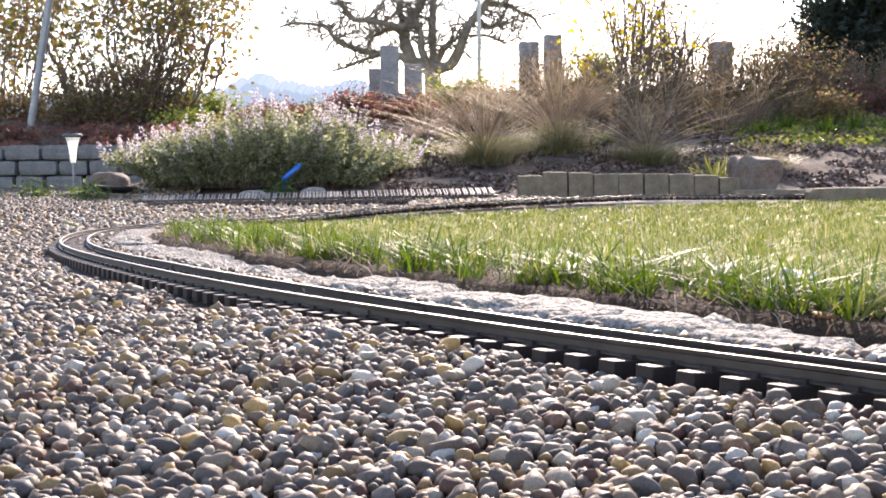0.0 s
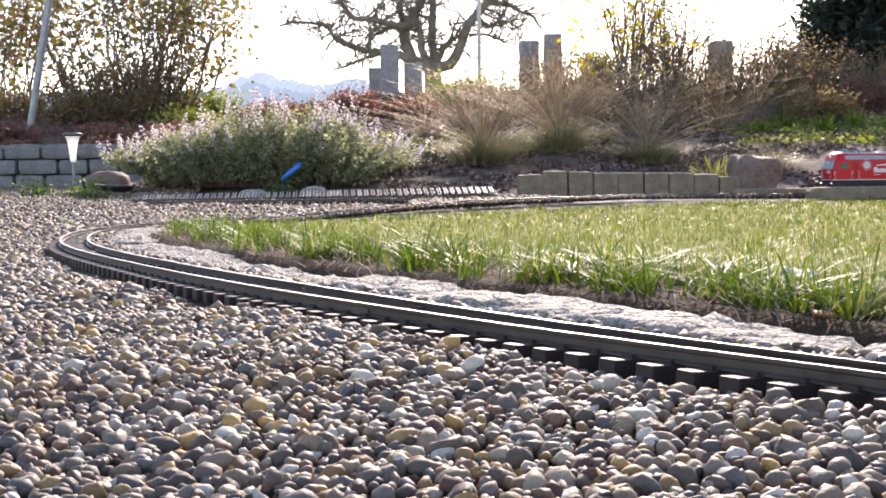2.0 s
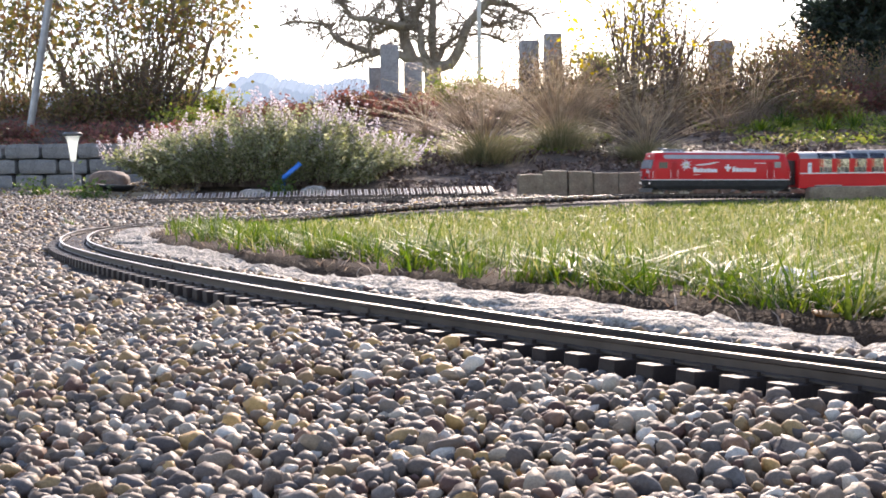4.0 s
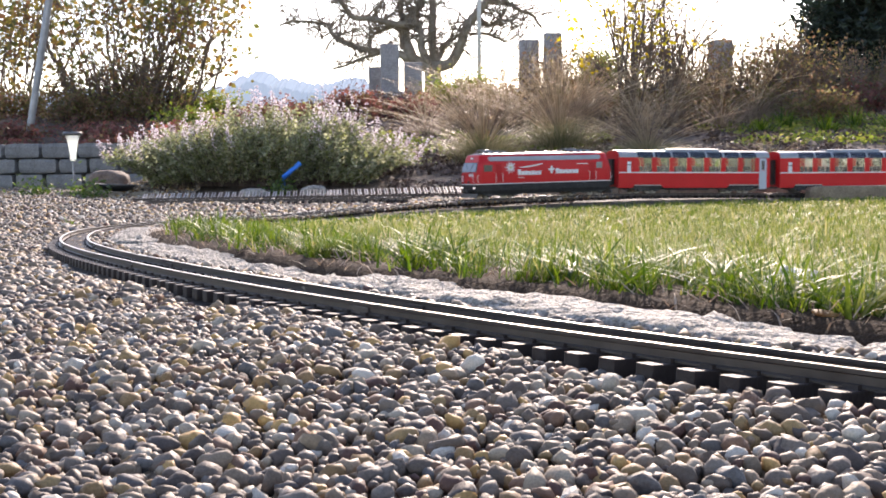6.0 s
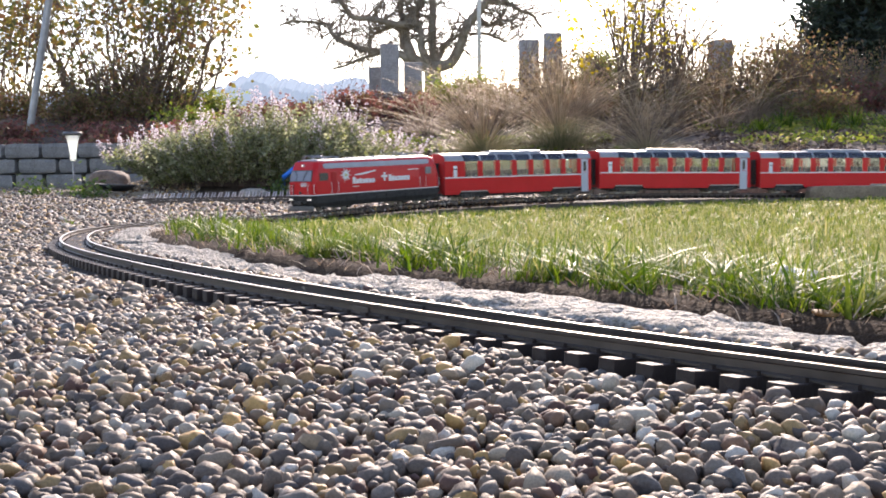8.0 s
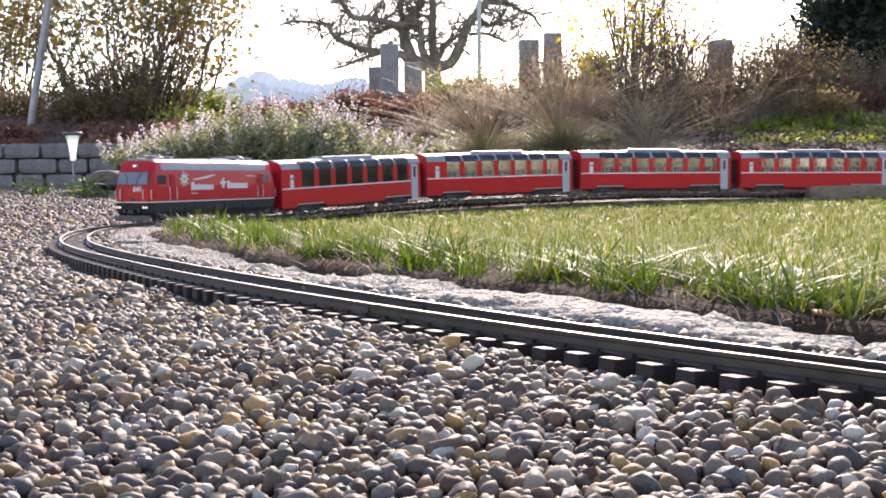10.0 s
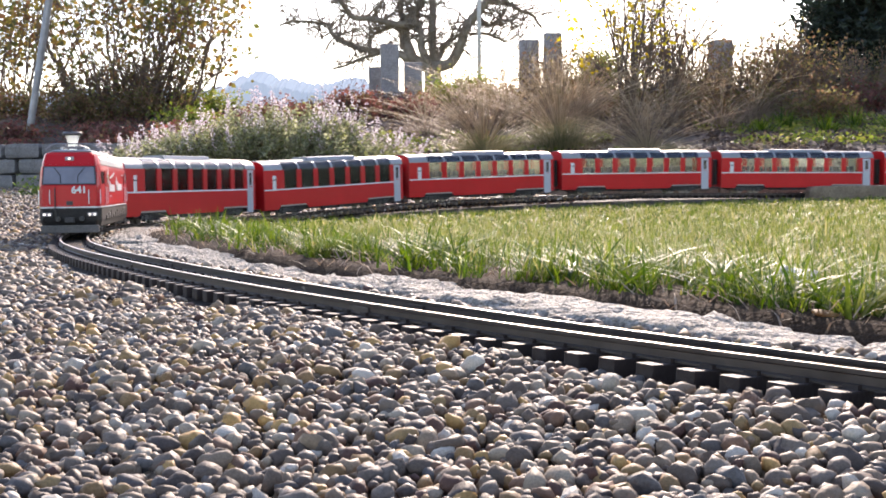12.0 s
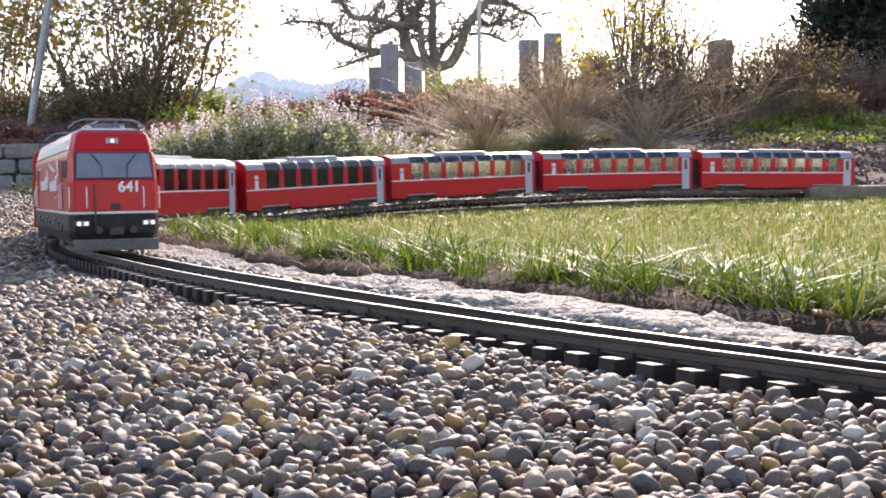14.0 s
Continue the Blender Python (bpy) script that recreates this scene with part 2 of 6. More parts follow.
def mesh_of(name, verts, faces, mat, parent=None, smooth=False):
    me = bpy.data.meshes.new(name)
    me.from_pydata(verts, [], faces)
    for m in (mat if isinstance(mat, (list, tuple)) else [mat]):
        me.materials.append(m)
    if smooth:
        me.polygons.foreach_set("use_smooth", [True] * len(me.polygons))
    me.update()
    ob = new(name, me)
    ob.parent = parent
    return ob


def thing(name, label, category, group="", m=None):
    e = new(name)
    e.empty_display_size = 0.05
    if m is not None:
        e.matrix_world = m
    return tagged(e, label, category, group)


def add_box(bm, x0, x1, y0, y1, z0, z1, bevel=0.0, m=None):
    r = bmesh.ops.create_cube(bm, size=1.0)
    t = Matrix.Translation(((x0 + x1) / 2, (y0 + y1) / 2, (z0 + z1) / 2)) @ Matrix.Diagonal((abs(x1 - x0), abs(y1 - y0), abs(z1 - z0), 1))
    bmesh.ops.transform(bm, matrix=t, verts=r["verts"])
    if bevel:
        es = list({e for v in r["verts"] for e in v.link_edges})
        got = bmesh.ops.bevel(bm, geom=es, offset=bevel, segments=2, affect="EDGES", profile=0.6)
        vs = list({v for f in got["faces"] for v in f.verts} | {v for v in r["verts"] if v.is_valid})
    else:
        vs = r["verts"]
    if m is not None:
        bmesh.ops.transform(bm, matrix=m, verts=vs)
    return bm


def box(x0, x1, y0, y1, z0, z1, bevel=0.0, m=None):
    return add_box(bmesh.new(), x0, x1, y0, y1, z0, z1, bevel, m)


def add_tube(bm, pts, radii, sides=8, caps=True):
    rings = []
    for i, p in enumerate(pts):
        p = Vector(p)
        d = (Vector(pts[min(i + 1, len(pts) - 1)]) - Vector(pts[max(i - 1, 0)])).normalized()
        a = d.orthogonal().normalized() if abs(d.z) > 0.95 else d.cross(Vector((0, 0, 1))).normalized()
        b = d.cross(a)
        r = radii[i] if isinstance(radii, (list, tuple)) else radii
        rings.append([bm.verts.new(p + (a * math.cos(k * 2 * math.pi / sides) + b * math.sin(k * 2 * math.pi / sides)) * r) for k in range(sides)])
    for u, v in zip(rings, rings[1:]):
        for k in range(sides):
            bm.faces.new((u[k], u[(k + 1) % sides], v[(k + 1) % sides], v[k]))
    if caps:
        bm.faces.new(rings[0][::-1])
        bm.faces.new(rings[-1])
    return bm


def tube(pts, radii, sides=8):
    return add_tube(bmesh.new(), pts, radii, sides)


def lathe(profile, sides=20):
    bm = bmesh.new()
    rings = [[bm.verts.new((r * math.cos(k * 2 * math.pi / sides), r * math.sin(k * 2 * math.pi / sides), z)) for k in range(sides)] for r, z in profile]
    for u, v in zip(rings, rings[1:]):
        for k in range(sides):
            bm.faces.new((u[k], u[(k + 1) % sides], v[(k + 1) % sides], v[k]))
    bm.faces.new(rings[0][::-1])
    bm.faces.new(rings[-1])
    return bm


def extrude_poly(pts, x0, x1):
    """A closed profile of (y, z) drawn out along x."""
    bm = bmesh.new()
    a = [bm.verts.new((x0, y, z)) for y, z in pts]
    b = [bm.verts.new((x1, y, z)) for y, z in pts]
    for i in range(len(pts)):
        j = (i + 1) % len(pts)
        bm.faces.new((a[i], a[j], b[j], b[i]))
    bm.faces.new(a[::-1])
    bm.faces.new(b)
    bmesh.ops.recalc_face_normals(bm, faces=bm.faces)
    return bm


def rough_block(sx, sy, sz, cuts, amount, scale, seed, power=4.0):
    """A rounded, uneven stone of the given size, standing on z = 0."""
    bm = bmesh.new()
    bmesh.ops.create_cube(bm, size=2.0)
    bmesh.ops.subdivide_edges(bm, edges=bm.edges[:], cuts=cuts, use_grid_fill=True)
    off = Vector((seed * 7.31, seed * 3.17, seed * 1.93))
    for v in bm.verts:
        c = v.co
        ln = (abs(c.x) ** power + abs(c.y) ** power + abs(c.z) ** power) ** (1 / power)
        p = Vector((c.x / ln * sx / 2, c.y / ln * sy / 2, c.z / ln * sz / 2))
        k = noise.fractal(p * scale + off, 0.9, 2.1, 4)
        v.co = p + p.normalized() * k * amount + Vector((0, 0, sz / 2))
    return bm


# ---------------------------------------------------------------- plan of the line
# curvature (1/m) and height (m) of the line along its length, from the near end to the far end
BEND = [0.010, 0.012, -0.023, -0.159, -0.158, -0.119, -0.210, -0.165, -0.174, -0.312, -0.247, -0.209, -0.690, -0.973, -0.756, -0.442, -0.299, -0.318, -0.399, -0.462, -0.458, -0.378, -0.325, -0.336, -0.299, -0.141]
RISE = [0.0002, -0.0097, -0.0164, -0.0296, -0.0404, -0.0439, -0.0182, -0.0065, -0.0149]
CANT = [0.0035, 0.0041, 0.0007, 0.0016, 0.0000]
SS = np.arange(-2.6, 13.6, 0.01)
_k = np.interp(SS, -0.6 + 0.25 * np.arange(26), BEND)
_k[(SS < -0.6) | (SS > 6.0)] = 0.0
_h = np.concatenate([[0], np.cumsum((_k[1:] + _k[:-1]) / 2 * 0.01)])
_i0 = int(np.argmin(np.abs(SS)))
HEAD = _h - _h[_i0] + 2.2047
_dx, _dy = np.cos(HEAD) * 0.01, np.sin(HEAD) * 0.01
PX = np.concatenate([[0], np.cumsum((_dx[1:] + _dx[:-1]) / 2)])
PY = np.concatenate([[0], np.cumsum((_dy[1:] + _dy[:-1]) / 2)])
PX, PY = PX - PX[_i0] + 0.1887, PY - PY[_i0] + 0.5726
PZ = np.interp(SS, np.linspace(-0.6, 5.9, 9), RISE)
PC = np.interp(SS, [-0.6, 0, 0.6, 1.2, 2.5], CANT)


def line_at(s, side=0.0, up=0.0):
    """A point beside the line: side > 0 is the outside of the bend."""
    x, y, z, h, c = (float(np.interp(s, SS, q)) for q in (PX, PY, PZ, HEAD, PC))
    return Vector((x - math.sin(h) * side, y + math.cos(h) * side, z + up + c * side / 0.0476)), h


def beside(xs, ys):
    """Signed distance from the line, plus on the outside, and the nearest length."""
    xs, ys = np.asarray(xs, float), np.asarray(ys, float)
    sel = slice(0, len(SS), 3)
    qx, qy, qh, qs = PX[sel], PY[sel], HEAD[sel], SS[sel]
    side, at = np.empty(len(xs)), np.empty(len(xs))
    for a in range(0, len(xs), 4000):
        dx, dy = xs[a:a + 4000, None] - qx, ys[a:a + 4000, None] - qy
        i = np.argmin(dx * dx + dy * dy, 1)
        r = np.arange(len(i))
        side[a:a + 4000] = -np.sin(qh[i]) * dx[r, i] + np.cos(qh[i]) * dy[r, i]
        at[a:a + 4000] = qs[i]
    return side, at


def smooth_step(a, b, v):
    t = np.clip((np.asarray(v, float) - a) / (b - a), 0, 1)
    return t * t * (3 - 2 * t)


LEVEL_Y = [0.0, 0.40, 0.75, 1.08, 1.42, 1.8, 2.2, 2.9, 3.7, 4.2, 4.75, 5.2, 5.6]
LEVEL_Z = [-0.033, -0.033, -0.036, -0.038, -0.041, -0.045, -0.050, -0.061, -0.062, -0.056, -0.037, -0.030, -0.022]


def ground_z(x, y):
    x, y = np.asarray(x, float), np.asarray(y, float)
    z = np.interp(y, LEVEL_Y, LEVEL_Z) - 0.0059 * np.maximum(0, np.minimum(y, 60) - 5.6)
    left = smooth_step(-1.2, -1.9, x)
    bank = np.clip((y - 5.54) / 4.6, 0, 1) ** 0.95 * (0.79 - 0.10 * smooth_step(-0.3, -1.4, x))
    terrace = 0.03 * smooth_step(5.6, 7.05, y) + 0.26 * smooth_step(7.12, 7.28, y) + 0.36 * smooth_step(7.4, 10.1, y)
    z = z + bank * (1 - left) + terrace * left
    return z - 1.0 * smooth_step(11.0, 16.8, y)


def gz(x, y):
    return float(ground_z(x, y))


# ---------------------------------------------------------------- ground
def build_ground():
    gx = np.unique(np.round(np.concatenate([np.arange(-4, 4.6, 0.08), [-3000, -1200, -500, -200, -90, -45, -22, -12, -8, -6, -5, 6, 8, 12, 22, 45, 90, 200, 500, 1200, 3000]]), 3))
    gy = np.unique(np.round(np.concatenate([np.arange(-0.6, 11.4, 0.08), [-3000, -1000, -300, -100, -40, -15, -6, -3, -1.5, 12, 13, 14, 15, 16, 17, 20, 26, 36, 60, 100, 180, 350, 700, 1500, 3000]]), 3))
    X, Y = np.meshgrid(gx, gy)
    Z = ground_z(X, Y)
    near = (np.abs(X) < 5) & (Y < 11.4) & (Y > 5.5)
    bumps = np.array([noise.fractal(Vector((a * 3, b * 3, 0)), 1.0, 2.0, 3) for a, b in zip(X.ravel(), Y.ravel())]).reshape(X.shape)
    Z = Z + near * bumps * 0.022
    side, at = beside(X.ravel(), Y.ravel())
    side = side.reshape(X.shape)
    nx = len(gx)
    verts = np.stack([X.ravel(), Y.ravel(), Z.ravel()], 1)
    faces, slots = [], []
    for j in range(len(gy) - 1):
        for i in range(nx - 1):
            a = j * nx + i
            faces.append((a, a + 1, a + nx + 1, a + nx))
            cx, cy = (gx[i] + gx[i + 1]) / 2, (gy[j] + gy[j + 1]) / 2
            if abs(cx) > 6 or cy > 11.8 or cy < -3:
                slots.append(2)
            elif side[j, i] < -0.1 and cy < 4.7:
                slots.append(3)
            elif (cy < 5.3 or (cx < -1.5 and cy < 7.1)):
                slots.append(0)
            else:
                slots.append(1)
    ob = mesh_of("ground", verts.tolist(), faces, [M_GRIT, M_SOIL, M_MEADOW, M_TURF], smooth=True)
    ob.data.polygons.foreach_set("material_index", slots)
    return tagged(ob, "garden ground with gravel, bare soil and a planted bank", "ground", kind="structure")


ground = build_ground()


def lawn_lift(side, at):
    """How far the lawn's soil stands above the gravel: banked up behind the edging stones."""
    up = smooth_step(-0.112, -0.150, side) * (0.006 + 0.021 * (1 - smooth_step(-0.22, -0.75, side)))
    return up * smooth_step(-0.75, -0.55, at) * (1 - smooth_step(1.9, 2.5, at))


def build_lawn_soil():
    lengths, offs = np.arange(-0.74, 2.5, 0.022), np.concatenate([np.arange(-0.105, -0.30, -0.010), np.arange(-0.30, -0.90, -0.06)])
    S, O = np.meshgrid(lengths, offs, indexing="ij")
    h = np.interp(S, SS, HEAD)
    X, Y = np.interp(S, SS, PX) - np.sin(h) * O, np.interp(S, SS, PY) + np.cos(h) * O
    lump = np.array([noise.fractal(Vector((a * 40, b * 40, 0)), 1.0, 2.0, 3) for a, b in zip(X.ravel(), Y.ravel())]).reshape(X.shape)
    Z = ground_z(X, Y) + lawn_lift(O, S) + lump * 0.0035 * smooth_step(-0.12, -0.14, O) - 0.004 * (O < -0.8)
    nj = len(offs)
    faces = [(i * nj + j, (i + 1) * nj + j, (i + 1) * nj + j + 1, i * nj + j + 1) for i in range(len(lengths) - 1) for j in range(nj - 1)]
    ob = mesh_of("lawn_soil", np.stack([X.ravel(), Y.ravel(), Z.ravel()], 1).tolist(), faces, M_LAWNSOIL, smooth=True)
    return tagged(ob, "strip of bare soil behind the edging stones, darkened for grass shade", "soil", kind="structure")


build_lawn_soil()


# ---------------------------------------------------------------- track
RAIL_PROFILE = [(-0.0016, 0.0), (0.0016, 0.0), (0.0018, -0.0008), (0.0017, -0.0024), (0.0006, -0.0031), (0.0006, -0.0070), (0.0034, -0.0080), (0.0034, -0.0090),
                (-0.0034, -0.0090), (-0.0034, -0.0080), (-0.0006, -0.0070), (-0.0006, -0.0031), (-0.0017, -0.0024), (-0.0018, -0.0008)]


def sweep_rail(name, place, lengths, side, parent, flip=1):
    verts, faces, slots = [], [], []
    n = len(RAIL_PROFILE)
    for s in lengths:
        for y, z in RAIL_PROFILE:
            p, h = place(s, side + y, z * flip)
            verts.append(tuple(p))
    for i in range(len(lengths) - 1):
        for k in range(n):
            a, b = i * n + k, i * n + (k + 1) % n
            faces.append((a, b, b + n, a + n))
            slots.append(1 if k == 0 else 0)
    faces.append(tuple(range(n)))
    faces.append(tuple(range((len(lengths) - 1) * n, len(lengths) * n))[::-1])
    slots += [0, 0]
    ob = mesh_of(name, verts, faces, [M_RAIL, M_RAILTOP], parent)
    ob.data.polygons.foreach_set("material_index", slots)
    return ob


def tie_mesh():
    bm = bmesh.new()
    add_box(bm, -0.0062, 0.0062, -0.0450, 0.0450, -0.0200, -0.0092, 0.0009)
    for s in (-1, 1):
        for q in (-1, 1):
            y = s * 0.0238 + q * 0.0048
            add_box(bm, -0.0040, 0.0040, y - 0.0014, y + 0.0014, -0.0094, -0.0068)
    me = bpy.data.meshes.new("tie")
    bm.to_mesh(me)
    bm.free()
    return me


def hollow_tie_mesh():
    """A sleeper seen from below: an open trough with thin walls and cross ribs."""
    bm = bmesh.new()
    add_box(bm, -0.0064, 0.0064, -0.0450, 0.0450, -0.0112, -0.0092)
    for q in (-1, 1):
        add_box(bm, q * 0.0052 - 0.0016, q * 0.0052 + 0.0016, -0.0450, 0.0450, -0.0230, -0.0112)
    for y in (-0.0438, -0.0238, 0.0, 0.0238, 0.0438):
        add_box(bm, -0.0043, 0.0043, y - 0.0010, y + 0.0010, -0.0190, -0.0112)
    me = bpy.data.meshes.new("hollow_tie")
    bm.to_mesh(me)
    bm.free()
    return me


TIE = tie_mesh()
TIE.materials.append(M_TIE)
HOLLOW_TIE = hollow_tie_mesh()
HOLLOW_TIE.materials.append(M_GLINT_TIE)


def tie_pose(place, s, flip=1):
    p, h = place(s, 0, 0)
    q, _ = place(s, 0.02, 0)
    tilt = math.atan2(q.z - p.z, 0.02)
    m = Matrix.Translation(p) @ Matrix.Rotation(h, 4, "Z") @ Matrix.Rotation(tilt, 4, "X")
    return m @ Matrix.Rotation(math.pi, 4, "X") if flip < 0 else m


def joined_ties(name, poses, parent):
    co = np.empty(len(TIE.vertices) * 3)
    TIE.vertices.foreach_get("co", co)
    co = co.reshape(-1, 3)
    fs = [tuple(p.vertices) for p in TIE.polygons]
    verts, faces = [], []
    for m in poses:
        k = len(verts)
        mm = np.array(m)
        verts += (co @ mm[:3, :3].T + mm[:3, 3]).tolist()
        faces += [tuple(i + k for i in f) for f in fs]
    return tagged(mesh_of(name, verts, faces, M_TIES, parent), kind="stuff")


def build_track():
    t = thing("garden_railway_track", "curved garden railway track with dark plastic sleepers and tarnished brass rails", "railway track")
    ls = list(np.arange(-2.5, -0.7, 0.3)) + list(np.arange(-0.7, 6.4, 0.03)) + list(np.arange(6.4, 13.5, 0.3))
    for s in (0.0238, -0.0238):
        sweep_rail("rail", line_at, ls, s, t)
    step = 0.0278
    count = int((13.4 + 2.5) / step)
    poses = []
    for i in range(count):
        s = round(-2.5 / step) * step + i * step
        if -0.35 < s < 6.2:
            ob = new("tie", TIE)
            ob.parent = t
            ob.matrix_world = tie_pose(line_at, s)
        else:
            poses.append(tie_pose(line_at, s))
    joined_ties("far_ties", poses, t)
    # fishplates where the sections meet
    for s in np.arange(-0.2, 6.0, 0.60):
        for side in (0.0238, -0.0238):
            p, h = line_at(s, side, 0)
            part("rail_joiner", box(-0.011, 0.011, -0.0026, 0.0026, -0.0088, -0.0034, 0.0005, Matrix.Translation(p) @ Matrix.Rotation(h, 4, "Z")), M_RAIL, t)
    return t


track = build_track()


def straight(x0, y0, z0, x1, y1, z1, bow=0.0):
    ln = math.hypot(x1 - x0, y1 - y0)

    def place(s, side=0.0, up=0.0):
        u = s / ln
        h = math.atan2(y1 - y0, x1 - x0) + bow * (0.5 - u) * 2
        b = bow * ln * u * (1 - u)
        n = (-(y1 - y0) / ln, (x1 - x0) / ln)
        return Vector((x0 + (x1 - x0) * u + n[0] * (b + side), y0 + (y1 - y0) * u + n[1] * (b + side), z0 + (z1 - z0) * u + up)), h
    return place, ln


def spare_track(name, label, ends, bow):
    t = thing(name, label, "railway track")
    place, ln = straight(*ends, bow)
    ls = list(np.linspace(0, ln, 30))
    for s in (0.0238, -0.0238):
        sweep_rail("rail", place, ls, s, t)
    for i in range(int(ln / 0.0278)):
        ob = new("tie", TIE)
        ob.parent = t
        ob.matrix_world = tie_pose(place, 0.013 + i * 0.0278)
    return t


def upturned_track(label, ends, lean):
    """A straight section lying on its rails, its far edge propped up."""
    x0, y0, z0, x1, y1, z1 = ends
    ln = math.hypot(x1 - x0, y1 - y0)
    t = thing("upturned_track", label, "railway track", "upturned tracks")
    t.matrix_world = Matrix.Translation((x0, y0, z0)) @ Matrix.Rotation(math.atan2(y1 - y0, x1 - x0), 4, "Z") @ Matrix.Rotation(-math.atan2(z1 - z0, ln), 4, "Y") @ Matrix.Rotation(radians(lean), 4, "X")

    def place(s, side=0.0, up=0.0):
        return Vector((s, side, up)), 0.0

    for s in (0.0238, -0.0238):
        sweep_rail("rail", place, [0.0, ln / 2, ln], s, t, -1)
    for i in range(int(ln / 0.0278)):
        ob = new("tie", HOLLOW_TIE)
        ob.parent = t
        ob.matrix_basis = tie_pose(place, 0.013 + i * 0.0278, -1)
    return t


spare_track("siding_track", "dark siding track lying on the gravel below the bank", (-1.240, 4.850, -0.011, 0.200, 5.020, -0.004), 0.03)
spare_track("siding_track", "dark siding track lying on the gravel below the bank", (-1.150, 4.740, -0.018, -0.120, 4.600, -0.010), 0.05)
upturned_track("spare track section lying upside down, worn hollow sleepers tinted for sun glints", (-1.230, 4.930, -0.027, -0.420, 4.985, -0.018), 15)
upturned_track("spare track section lying upside down, worn hollow sleepers tinted for sun glints", (-0.470, 5.040, -0.018, 0.230, 5.120, -0.009), 15)


# ---------------------------------------------------------------- edging, walls and stones
def build_edging():
    rng = random.Random(5)
    s, k = -0.62, 0
    while s < 2.5:
        ln = rng.uniform(0.13, 0.24)
        w = rng.uniform(0.060, 0.078) + (0.03 if s > 1.1 else 0)
        p, h = line_at(s + ln / 2, -0.054 - w / 2 - rng.uniform(0, 0.008), 0)
        p.z = line_at(s + ln / 2)[0].z
        bm = rough_block(ln * 0.985, w, 0.052, 21, 0.0062, 55, k + 1, 7.0)
        ob = link_bm("edging_stone", bm, M_GRANITE, smooth=True)
        ob.matrix_world = Matrix.Translation((p.x, p.y, p.z - 0.0560 + rng.uniform(-0.003, 0.003))) @ Matrix.Rotation(h + rng.uniform(-0.06, 0.06), 4, "Z") @ Matrix.Rotation(rng.uniform(-0.04, 0.04), 4, "Y")
        tagged(ob, "rough pale granite edging stone between track and lawn", "edging stone", "lawn edging stones")
        s += ln
        k += 1


build_edging()


def build_block_wall():
    """Low dry wall of grey blocks, three courses, in front of the terrace."""
    w = tagged(new("wall_terrace"), "low wall of grey granite blocks in three courses", "wall", kind="structure")
    core = part("core", box(-4.3, -1.62, 7.117, 7.257, -0.060, 0.254), M_WALLSTONE, w)
    rng = random.Random(3)
    for c in range(3):
        z0 = 0.007 + c * 0.089
        x = -4.3 + (0.09 if c % 2 else 0.0) + rng.uniform(0, 0.03)
        while x < -1.66:
            ln = rng.uniform(0.17, 0.25)
            x1 = min(x + ln, -1.62)
            bm = rough_block(x1 - x - 0.006, 0.16, 0.086, 3, 0.006, 14, rng.random() * 50, 9.0)
            ob = part("block", bm, M_WALLSTONE, w, smooth=False)
            ob.matrix_world = Matrix.Translation(((x + x1) / 2, 7.087 + rng.uniform(-0.006, 0.006), z0))
            x = x1
    return w


build_block_wall()


def build_palisade():
    tops = [0.108, 0.124, 0.120, 0.113, 0.113, 0.112, 0.110, 0.104, 0.092]
    x = 0.335
    for i, top in enumerate(tops):
        w = 0.112 if i < 8 else 0.10
        bm = rough_block(w - 0.003, 0.09, top + 0.05, 5, 0.003, 22, i + 90, 26.0)
        ob = link_bm("palisade_block", bm, M_CONCRETE)
        ob.matrix_world = pose(x + w / 2, 5.405 + 0.004 * (i % 3), -0.086, 0, 0, [4, -2, 1, 2, -1, 2, 0, -2, 1][i])
        tagged(ob, "weathered tan concrete palisade block holding back the bank", "palisade block", "concrete palisade blocks")
        x += w


build_palisade()

boulder = link_bm("boulder", rough_block(0.205, 0.15, 0.175, 10, 0.022, 9, 31, 9.0), M_ROCK, smooth=True)
boulder.matrix_world = pose(1.395, 5.461, -0.029, 0, 9, 14)
tagged(boulder, "brown and grey boulder with a flat slanted top", "boulder")
for i, (x0, x1, y, z1, d) in enumerate([(1.265, 1.69, 5.30, 0.043, 0.07), (1.70, 2.30, 5.32, 0.050, 0.07), (2.31, 2.95, 5.32, 0.050, 0.07)]):
    ob = link_bm("kerb_slab", rough_block(x1 - x0, d, z1 + 0.06, 6, 0.003, 12, i + 60, 14.0), M_CONCRETE)
    ob.matrix_world = pose((x0 + x1) / 2, y, -0.101)
    tagged(ob, "low concrete kerb slab along the far side of the track", "kerb slab", "kerb slabs")
for i, (x0, x1, y) in enumerate([(1.462, 1.97, 4.841), (1.975, 2.6, 4.861), (2.605, 3.2, 4.861)]):
    ob = link_bm("platform_kerb", rough_block(x1 - x0, 0.085, 0.115, 6, 0.003, 12, i + 70, 14.0), M_CONCRETE)
    ob.matrix_world = pose((x0 + x1) / 2, y, -0.101)
    tagged(ob, "grey concrete kerb between the lawn and the track", "kerb", "lawn kerbs")
